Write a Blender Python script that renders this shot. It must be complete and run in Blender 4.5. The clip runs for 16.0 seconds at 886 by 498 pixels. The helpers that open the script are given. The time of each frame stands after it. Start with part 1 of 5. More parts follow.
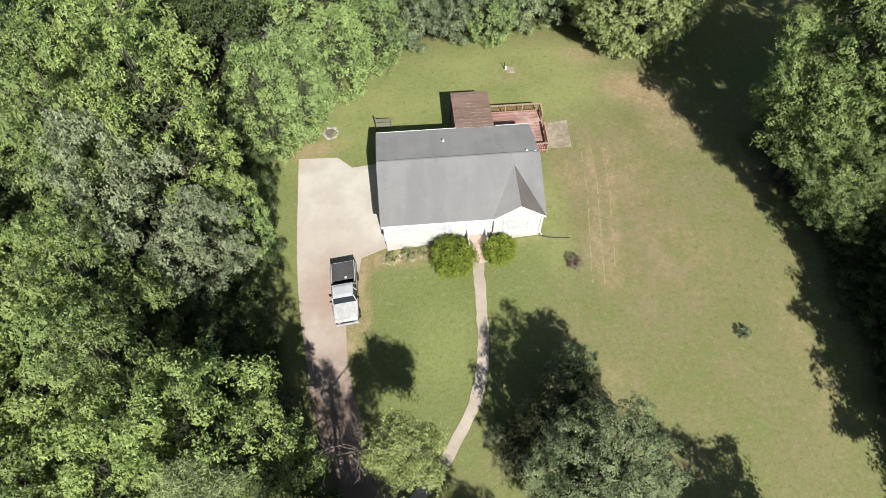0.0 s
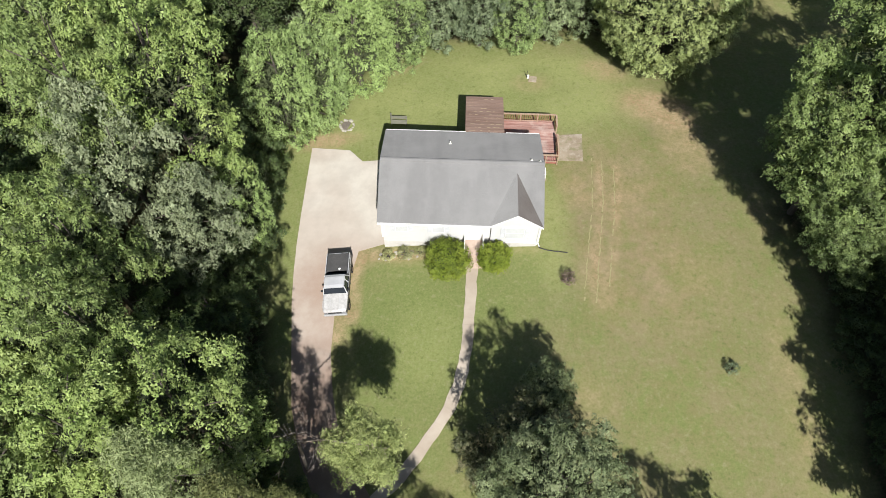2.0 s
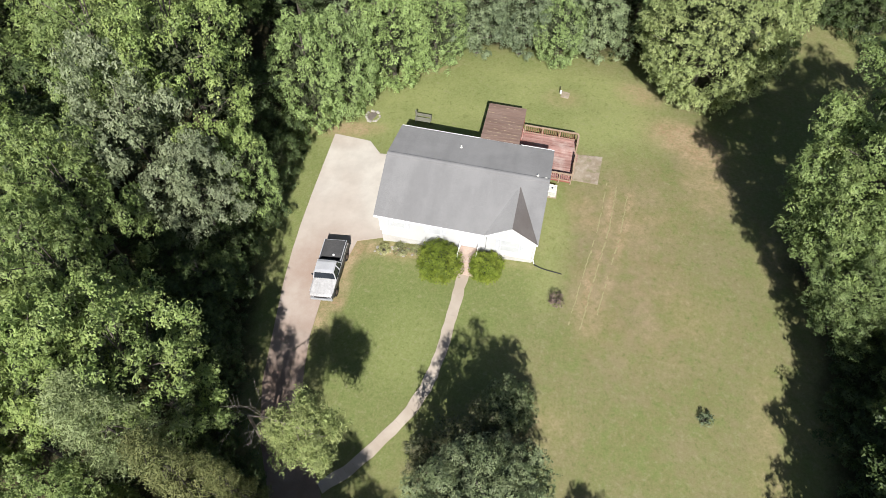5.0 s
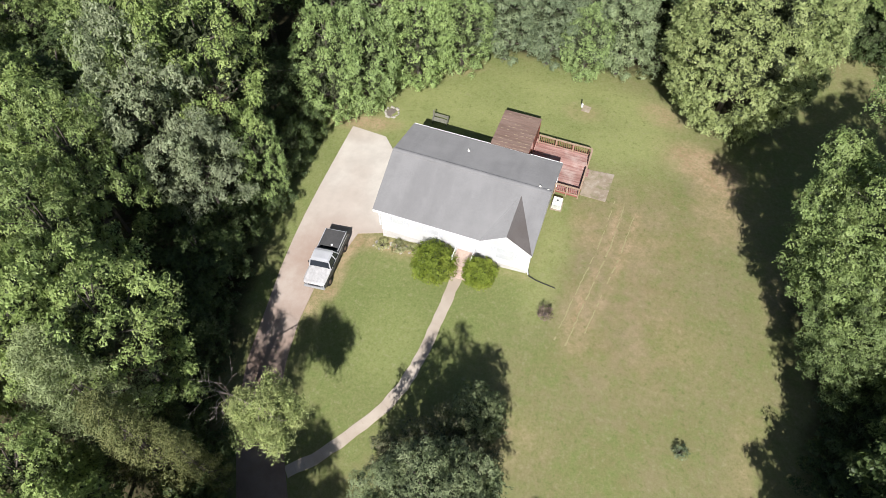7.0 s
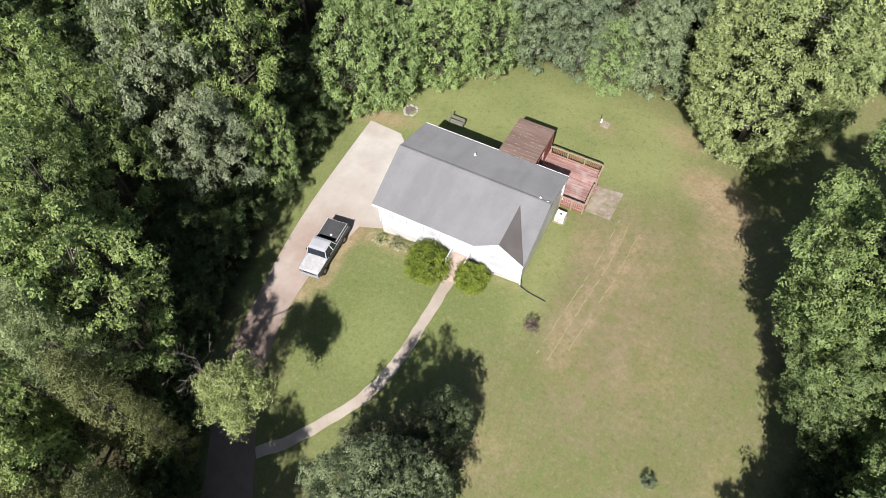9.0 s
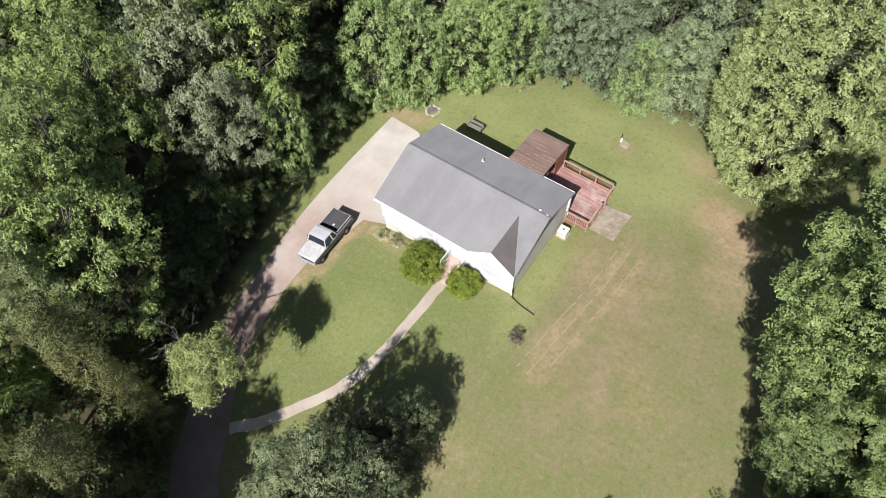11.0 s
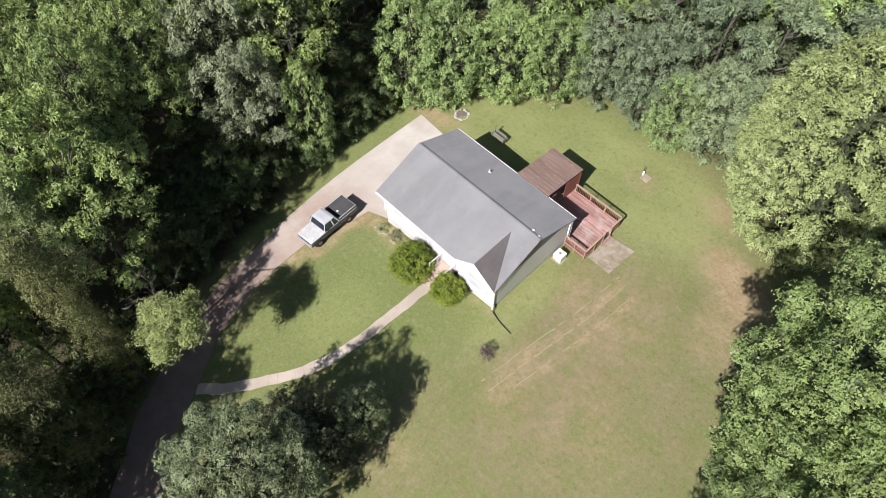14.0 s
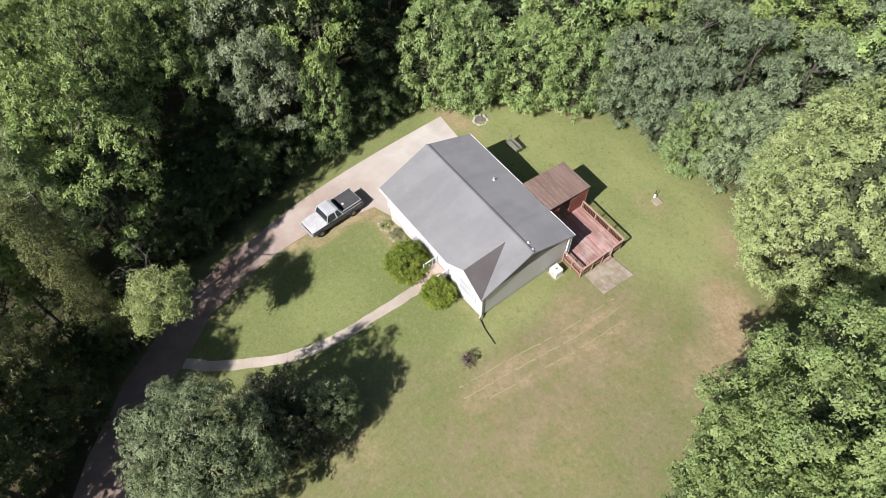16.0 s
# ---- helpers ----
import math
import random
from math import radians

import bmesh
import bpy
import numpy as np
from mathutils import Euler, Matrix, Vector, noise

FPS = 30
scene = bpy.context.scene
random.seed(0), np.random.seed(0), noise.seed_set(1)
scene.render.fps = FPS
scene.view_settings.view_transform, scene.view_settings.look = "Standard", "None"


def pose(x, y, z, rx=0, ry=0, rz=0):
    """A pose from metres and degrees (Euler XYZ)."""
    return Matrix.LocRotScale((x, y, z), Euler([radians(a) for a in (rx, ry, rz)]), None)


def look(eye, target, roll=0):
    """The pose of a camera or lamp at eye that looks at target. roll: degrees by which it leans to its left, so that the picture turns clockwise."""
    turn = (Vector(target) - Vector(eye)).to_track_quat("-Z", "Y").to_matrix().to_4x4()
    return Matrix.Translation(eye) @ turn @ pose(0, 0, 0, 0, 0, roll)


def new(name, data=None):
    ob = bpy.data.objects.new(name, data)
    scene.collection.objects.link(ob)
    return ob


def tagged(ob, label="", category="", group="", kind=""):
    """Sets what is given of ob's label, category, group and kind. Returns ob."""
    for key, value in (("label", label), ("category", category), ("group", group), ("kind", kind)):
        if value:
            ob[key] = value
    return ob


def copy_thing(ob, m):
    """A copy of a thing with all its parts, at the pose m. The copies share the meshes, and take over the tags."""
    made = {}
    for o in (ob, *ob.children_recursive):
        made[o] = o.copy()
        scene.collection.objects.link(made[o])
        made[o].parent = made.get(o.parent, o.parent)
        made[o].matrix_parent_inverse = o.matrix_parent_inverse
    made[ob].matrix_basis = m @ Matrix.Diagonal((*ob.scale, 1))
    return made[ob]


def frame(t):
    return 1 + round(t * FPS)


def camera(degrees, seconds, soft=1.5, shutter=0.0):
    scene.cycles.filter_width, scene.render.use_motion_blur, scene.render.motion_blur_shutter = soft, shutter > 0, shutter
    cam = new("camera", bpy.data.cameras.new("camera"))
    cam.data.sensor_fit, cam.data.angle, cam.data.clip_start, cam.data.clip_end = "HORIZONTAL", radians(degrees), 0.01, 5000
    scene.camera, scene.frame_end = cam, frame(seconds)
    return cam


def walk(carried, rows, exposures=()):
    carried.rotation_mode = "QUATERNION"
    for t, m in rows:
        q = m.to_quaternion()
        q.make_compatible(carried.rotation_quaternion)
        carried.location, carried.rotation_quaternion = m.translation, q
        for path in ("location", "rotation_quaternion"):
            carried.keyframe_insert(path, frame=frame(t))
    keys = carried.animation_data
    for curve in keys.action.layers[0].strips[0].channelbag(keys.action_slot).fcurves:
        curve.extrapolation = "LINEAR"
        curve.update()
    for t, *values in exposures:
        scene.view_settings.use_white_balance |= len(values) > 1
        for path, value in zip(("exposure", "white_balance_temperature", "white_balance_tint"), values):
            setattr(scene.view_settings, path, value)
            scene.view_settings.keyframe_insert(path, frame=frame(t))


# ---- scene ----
cam = camera(64.55, 16.0, soft=0.75)
# seconds, place of the eye, then turn to the left, tilt and lean in degrees
EXPOSURE = [(0.0, 0.57, 6350, 8), (7.0, 0.60, 6200, 12), (16.0, 0.63, 6120, 15)]
ROWS = [
    (0.00, 1.960, -28.562, 47.753, -5.582, -59.542, -0.707),
    (0.50, 2.901, -28.627, 47.718, -3.824, -59.488, -0.782),
    (1.00, 3.819, -28.647, 47.706, -2.120, -59.441, -0.713),
    (1.50, 4.744, -28.688, 47.714, -0.400, -59.390, -0.748),
    (2.00, 5.695, -28.684, 47.725, 1.319, -59.381, -0.696),
    (2.50, 6.587, -28.631, 47.661, 3.000, -59.277, -0.651),
    (3.00, 7.477, -28.518, 47.619, 4.721, -59.293, -0.619),
    (3.50, 8.411, -28.398, 47.588, 6.599, -59.261, -0.507),
    (4.00, 9.390, -28.260, 47.548, 8.246, -59.240, -0.499),
    (4.75, 10.835, -27.917, 47.606, 11.025, -59.299, -0.339),
    (5.50, 12.289, -27.571, 47.596, 13.826, -59.268, -0.200),
    (6.50, 14.245, -27.096, 47.487, 17.600, -59.094, -0.033),
    (7.00, 15.171, -26.831, 47.411, 19.420, -58.986, 0.048),
    (7.50, 16.127, -26.495, 47.360, 21.343, -58.947, 0.121),
    (8.00, 17.057, -26.133, 47.332, 23.113, -58.894, 0.123),
    (8.50, 17.937, -25.707, 47.329, 24.916, -58.848, 0.209),
    (9.00, 18.859, -25.304, 47.288, 26.776, -58.747, 0.371),
    (9.75, 20.212, -24.654, 47.180, 29.632, -58.571, 0.376),
    (10.50, 21.539, -23.891, 47.145, 32.508, -58.458, 0.400),
    (11.50, 23.246, -22.684, 47.227, 36.353, -58.436, 0.450),
    (12.00, 23.985, -22.051, 47.246, 38.127, -58.436, 0.434),
    (12.50, 24.740, -21.386, 47.264, 39.917, -58.426, 0.430),
    (13.00, 25.481, -20.726, 47.304, 41.662, -58.439, 0.399),
    (13.50, 26.235, -19.971, 47.294, 43.496, -58.379, 0.371),
    (14.00, 26.977, -19.158, 47.322, 45.560, -58.399, 0.297),
    (14.50, 27.668, -18.444, 47.387, 46.961, -58.378, 0.248),
    (15.00, 28.317, -17.682, 47.421, 48.724, -58.348, 0.289),
    (15.50, 28.846, -16.943, 47.448, 50.721, -58.320, 0.284),
    (16.00, 29.335, -16.193, 47.421, 52.550, -58.336, 0.335),
]
walk(cam, [(t, pose(x, y, z, 0, 0, turn) @ pose(0, 0, 0, 90 + tilt, 0, 0) @ pose(0, 0, 0, 0, 0, -lean)) for t, x, y, z, turn, tilt, lean in ROWS], exposures=EXPOSURE)

# ---- light ----
SUN_TO = Vector((0.17, -1.0, 1.02)).normalized()
world = bpy.data.worlds.new("world")
scene.world = world
world.use_nodes = True
wn = world.node_tree
sky = wn.nodes.new("ShaderNodeTexSky")
sky.sky_type = "NISHITA"
sky.sun_disc = False
sky.sun_elevation = math.asin(SUN_TO.z)
sky.sun_rotation = math.atan2(SUN_TO.x, SUN_TO.y)
wn.links.new(sky.outputs[0], wn.nodes["Background"].inputs[0])
wn.nodes["Background"].inputs[1].default_value = 0.05
sun_data = bpy.data.lights.new("sun", "SUN")
sun_data.energy, sun_data.angle, sun_data.color = 5.0, radians(0.53), (1.0, 0.955, 0.90)
sun = new("sun", sun_data)
sun.matrix_basis = look((20, -60, 70), Vector((20, -60, 70)) - SUN_TO)


# ---- the lie of the land ----
def ground_z(x, y):
    x = min(max(x, -20.0), 29.0)
    y = min(max(y, -26.0), 27.0)
    return -1.8021 + 0.14432 * x + 0.00402 * y - 0.002223 * x * x - 0.002102 * y * y - 0.001224 * x * y


# ---- materials ----
class Nodes:
    """A node material under construction."""

    def __init__(self, name, rough=0.8, metal=0.0, spec=0.4):
        self.mat = bpy.data.materials.new(name)
        self.mat.use_nodes = True
        self.t = self.mat.node_tree
        self.bsdf = self.t.nodes["Principled BSDF"]
        self.bsdf.inputs["Roughness"].default_value = rough
        self.bsdf.inputs["Metallic"].default_value = metal
        self.bsdf.inputs["Specular IOR Level"].default_value = spec
        self.coord = self.t.nodes.new("ShaderNodeTexCoord").outputs["Object"]

    def node(self, kind, **inputs):
        n = self.t.nodes.new(kind)
        for key, value in inputs.items():
            socket = n.inputs[key.replace("_", " ")]
            if isinstance(value, bpy.types.NodeSocket):
                self.t.links.new(value, socket)
            else:
                socket.default_value = value
        return n

    def stretch(self, sx, sy, sz):
        m = self.node("ShaderNodeMapping", Vector=self.coord)
        m.inputs["Scale"].default_value = (sx, sy, sz)
        return m.outputs[0]

    def noise(self, scale, detail=4, rough=0.6, vector=None):
        return self.node("ShaderNodeTexNoise", Vector=vector or self.coord, Scale=scale, Detail=detail, Roughness=rough).outputs["Fac"]

    def ramp(self, fac, lo, hi, a=0.0, b=1.0):
        return self.node("ShaderNodeMapRange", Value=fac, From_Min=lo, From_Max=hi, To_Min=a, To_Max=b).outputs[0]

    def mix(self, fac, a, b, mode="MIX"):
        n = self.t.nodes.new("ShaderNodeMix")
        n.data_type, n.blend_type = "RGBA", mode
        for socket, value in ((n.inputs[0], fac), (n.inputs[6], a), (n.inputs[7], b)):
            if isinstance(value, bpy.types.NodeSocket):
                self.t.links.new(value, socket)
            elif isinstance(value, (int, float)):
                socket.default_value = value
            else:
                socket.default_value = (*value, 1.0)
        return n.outputs[2]

    def times(self, a, b):
        n = self.t.nodes.new("ShaderNodeMath")
        n.operation = "MULTIPLY"
        for socket, value in zip(n.inputs, (a, b)):
            if isinstance(value, bpy.types.NodeSocket):
                self.t.links.new(value, socket)
            else:
                socket.default_value = value
        return n.outputs[0]

    def attribute(self, name):
        n = self.t.nodes.new("ShaderNodeAttribute")
        n.attribute_name = name
        return n.outputs["Fac"]

    def colour(self, socket):
        self.t.links.new(socket, self.bsdf.inputs["Base Color"])

    def bump(self, fac, strength, distance=0.02):
        b = self.node("ShaderNodeBump", Height=fac, Strength=strength, Distance=distance)
        self.t.links.new(b.outputs[0], self.bsdf.inputs["Normal"])


def worn(name, dark, light, rough=0.8, metal=0.0, coarse=1.2, fine=14.0, stretch=(1, 1, 1), bump=0.25, spec=0.4, spread=0.0):
    """A surface between two colours, mottled at two scales."""
    n = Nodes(name, rough, metal, spec)
    v = n.stretch(*stretch)
    a, b = n.noise(coarse, 5, 0.6, v), n.noise(fine, 4, 0.7, v)
    fac = n.mix(0.45, a, b)
    c = n.mix(n.ramp(fac, 0.35, 0.65), dark, light)
    if spread:
        r = n.node("ShaderNodeObjectInfo").outputs["Random"]
        c = n.mix(1.0, c, n.mix(r, (1 - spread,) * 3, (1 + spread,) * 3), "MULTIPLY")
    n.colour(c)
    n.bump(b, bump)
    return n.mat


def leafage(name, dark, light, tip, gloss=0.5, spec=0.28, through_light=0.22):
    """Leaves: varied from leaf to leaf and from plant to plant, some light passing through."""
    n = Nodes(name, gloss, 0, spec)
    leaf = n.t.nodes.new("ShaderNodeNewGeometry").outputs["Random Per Island"]
    plant = n.node("ShaderNodeObjectInfo").outputs["Random"]
    patch = n.noise(0.55, 3, 0.6)
    c = n.mix(n.ramp(leaf, 0.0, 1.0, 0.15, 0.85), dark, light)
    c = n.mix(n.ramp(patch, 0.42, 0.68, 0.0, 0.6), c, tip)
    tuft = n.ramp(n.noise(2.3, 2, 0.5), 0.34, 0.66, 0.74, 1.24)
    c = n.mix(1.0, c, n.node("ShaderNodeCombineColor", Red=tuft, Green=tuft, Blue=tuft).outputs[0], "MULTIPLY")
    c = n.mix(1.0, c, n.mix(plant, (0.82, 0.82, 0.86), (1.16, 1.14, 1.08)), "MULTIPLY")
    n.colour(c)
    glow = n.node("ShaderNodeBsdfTranslucent", Color=n.mix(1.0, c, (1.18, 1.2, 0.72), "MULTIPLY"))
    both = n.node("ShaderNodeMixShader", Fac=through_light)
    n.t.links.new(n.bsdf.outputs[0], both.inputs[1])
    n.t.links.new(glow.outputs[0], both.inputs[2])
    n.t.links.new(both.outputs[0], n.t.nodes["Material Output"].inputs["Surface"])
    return n.mat


def lawn_material():
    n = Nodes("mown_grass_and_soil", 0.95, 0, 0.15)
    green, dry, soil, wood = (n.attribute(a) for a in ("green", "dry", "soil", "wood"))
    # sunny: spots where a brighter, yellower tone is put into the grass colour
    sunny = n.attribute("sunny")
    blades, tufts, spots, drift = n.noise(24, 3, 0.75), n.noise(5.5, 4, 0.7), n.noise(1.1, 6, 0.7), n.noise(0.2, 5, 0.6)
    lush = n.mix(n.ramp(tufts, 0.3, 0.7), (0.150, 0.185, 0.056), (0.208, 0.240, 0.088))
    tan = n.mix(n.ramp(tufts, 0.3, 0.7), (0.180, 0.172, 0.074), (0.262, 0.238, 0.118))
    c = n.mix(n.ramp(n.mix(0.45, drift, spots), 0.40, 0.60, 0.05, 0.95), lush, tan)
    c = n.mix(n.times(green, n.ramp(spots, 0.3, 0.7, 0.9, 0.6)), c, lush)
    c = n.mix(n.times(dry, n.ramp(spots, 0.34, 0.62, 0.2, 1.0)), c, n.mix(n.ramp(drift, 0.4, 0.6), (0.215, 0.178, 0.088), (0.255, 0.205, 0.125)))
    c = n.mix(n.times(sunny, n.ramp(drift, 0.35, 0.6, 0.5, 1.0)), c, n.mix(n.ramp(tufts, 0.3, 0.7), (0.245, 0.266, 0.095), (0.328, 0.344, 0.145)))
    pale = n.noise(2.6, 4, 0.75)
    c = n.mix(n.ramp(pale, 0.55, 0.70, 0.0, 0.6), c, (0.30, 0.280, 0.160))
    c = n.mix(n.ramp(pale, 0.45, 0.30, 0.0, 0.55), c, (0.110, 0.135, 0.040))
    clay = n.mix(n.ramp(spots, 0.35, 0.65), (0.33, 0.225, 0.135), (0.45, 0.335, 0.212))
    c = n.mix(n.times(soil, n.ramp(n.mix(0.5, pale, tufts), 0.36, 0.58, 0.25, 1.0)), c, clay)
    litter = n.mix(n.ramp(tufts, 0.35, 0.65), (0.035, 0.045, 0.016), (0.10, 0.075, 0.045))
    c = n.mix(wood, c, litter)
    c = n.mix(n.ramp(blades, 0.3, 0.7, 0.0, 0.55), c, n.mix(1.0, c, (0.62, 0.66, 0.55), "MULTIPLY"))
    n.colour(c)
    n.bump(n.mix(0.5, blades, tufts), 0.7, 0.05)
    return n.mat


def concrete_material(name, pale, mid, clay, clay_amount):
    n = Nodes(name, 0.85, 0, 0.3)
    stain, grain, cloud = n.noise(0.55, 6, 0.65), n.noise(30, 3, 0.7), n.noise(0.16, 4, 0.5)
    c = n.mix(n.ramp(stain, 0.38, 0.64), pale, mid)
    c = n.mix(n.times(n.ramp(cloud, 0.40, 0.58), clay_amount), c, clay)
    rust = n.attribute("clay")
    c = n.mix(n.times(rust, n.ramp(stain, 0.3, 0.6, 0.6, 1.0)), c, clay)
    c = n.mix(n.ramp(grain, 0.35, 0.7, 0.0, 0.25), c, mid)
    # brown dirt lower down, with the trees' shade there painted into it
    c = n.mix(n.times(n.attribute("earth_shade"), n.ramp(stain, 0.35, 0.6, 0.75, 1.0)), c, n.mix(n.ramp(grain, 0.35, 0.65), (0.17, 0.115, 0.085), (0.26, 0.185, 0.14)))
    n.colour(c)
    n.bump(grain, 0.25, 0.01)
    return n.mat


def slab_material():
    """Old concrete with bleached patches, moss and soil washed over it."""
    n = Nodes("weathered_slab", 0.9, 0, 0.25)
    patch, stain, grain = n.noise(1.7, 4, 0.55), n.noise(0.8, 5, 0.65), n.noise(26, 3, 0.7)
    c = n.mix(n.ramp(stain, 0.36, 0.62), (0.36, 0.30, 0.225), (0.27, 0.215, 0.15))
    c = n.mix(n.ramp(patch, 0.53, 0.62, 0.0, 0.4), c, (0.50, 0.455, 0.38))
    c = n.mix(n.ramp(patch, 0.45, 0.36, 0.0, 0.7), c, (0.20, 0.20, 0.095))
    c = n.mix(n.ramp(grain, 0.35, 0.7, 0.0, 0.3), c, (0.21, 0.175, 0.125))
    n.colour(c)
    n.bump(grain, 0.4, 0.01)
    return n.mat


def shingle_material(name, dark, light, streak):
    n = Nodes(name, 0.9, 0, 0.25)
    n.bsdf.inputs["Diffuse Roughness"].default_value = 0.4
    tabs = n.node("ShaderNodeTexBrick", Vector=n.coord, Scale=1.0, Brick_Width=0.33, Row_Height=0.145, Mortar_Size=0.008)
    tabs.inputs["Color1"].default_value = (0.975, 0.975, 0.975, 1)
    tabs.inputs["Color2"].default_value = (1.02, 1.02, 1.02, 1)
    tabs.inputs["Mortar"].default_value = (0.94, 0.94, 0.94, 1)
    runs = n.noise(1.0, 5, 0.6, n.stretch(0.75, 0.16, 0.16))
    grain = n.noise(18, 3, 0.7)
    blot = n.noise(0.5, 4, 0.6)
    c = n.mix(n.ramp(grain, 0.3, 0.7), dark, light)
    c = n.mix(1.0, c, tabs.outputs["Color"], "MULTIPLY")
    c = n.mix(n.ramp(runs, 0.42, 0.70, 0.0, 0.6), c, streak)
    c = n.mix(n.ramp(blot, 0.47, 0.68, 0.0, 0.6), c, light)
    n.colour(c)
    n.bump(tabs.outputs["Fac"], 0.15, -0.006)
    return n.mat


def siding_material(name, clean, dirty):
    n = Nodes(name, 0.5, 0, 0.4)
    laps = n.node("ShaderNodeTexWave", Vector=n.coord, Scale=1.45, Distortion=0.0)
    laps.wave_type, laps.bands_direction, laps.wave_profile = "BANDS", "Z", "SAW"
    dirt = n.noise(0.9, 5, 0.6, n.stretch(1, 1, 0.4))
    c = n.mix(n.ramp(dirt, 0.45, 0.75, 0.0, 0.3), clean, dirty)
    n.colour(c)
    n.bump(laps.outputs["Fac"], 0.5, 0.02)
    return n.mat


def deck_material():
    n = Nodes("worn_red_deck_stain", 0.75, 0, 0.3)
    v = n.stretch(0.5, 6, 6)
    grain, wear, worn_off = n.noise(9, 4, 0.7, v), n.noise(1.1, 5, 0.65, v), n.noise(0.7, 5, 0.7)
    r = n.node("ShaderNodeObjectInfo").outputs["Random"]
    c = n.mix(n.ramp(wear, 0.36, 0.62), (0.27, 0.135, 0.11), (0.40, 0.255, 0.22))
    c = n.mix(n.ramp(worn_off, 0.5, 0.68, 0.0, 0.75), c, (0.50, 0.40, 0.35))
    c = n.mix(1.0, c, n.mix(r, (0.8, 0.8, 0.8), (1.15, 1.15, 1.15)), "MULTIPLY")
    n.colour(c)
    n.bump(grain, 0.3, 0.01)
    return n.mat


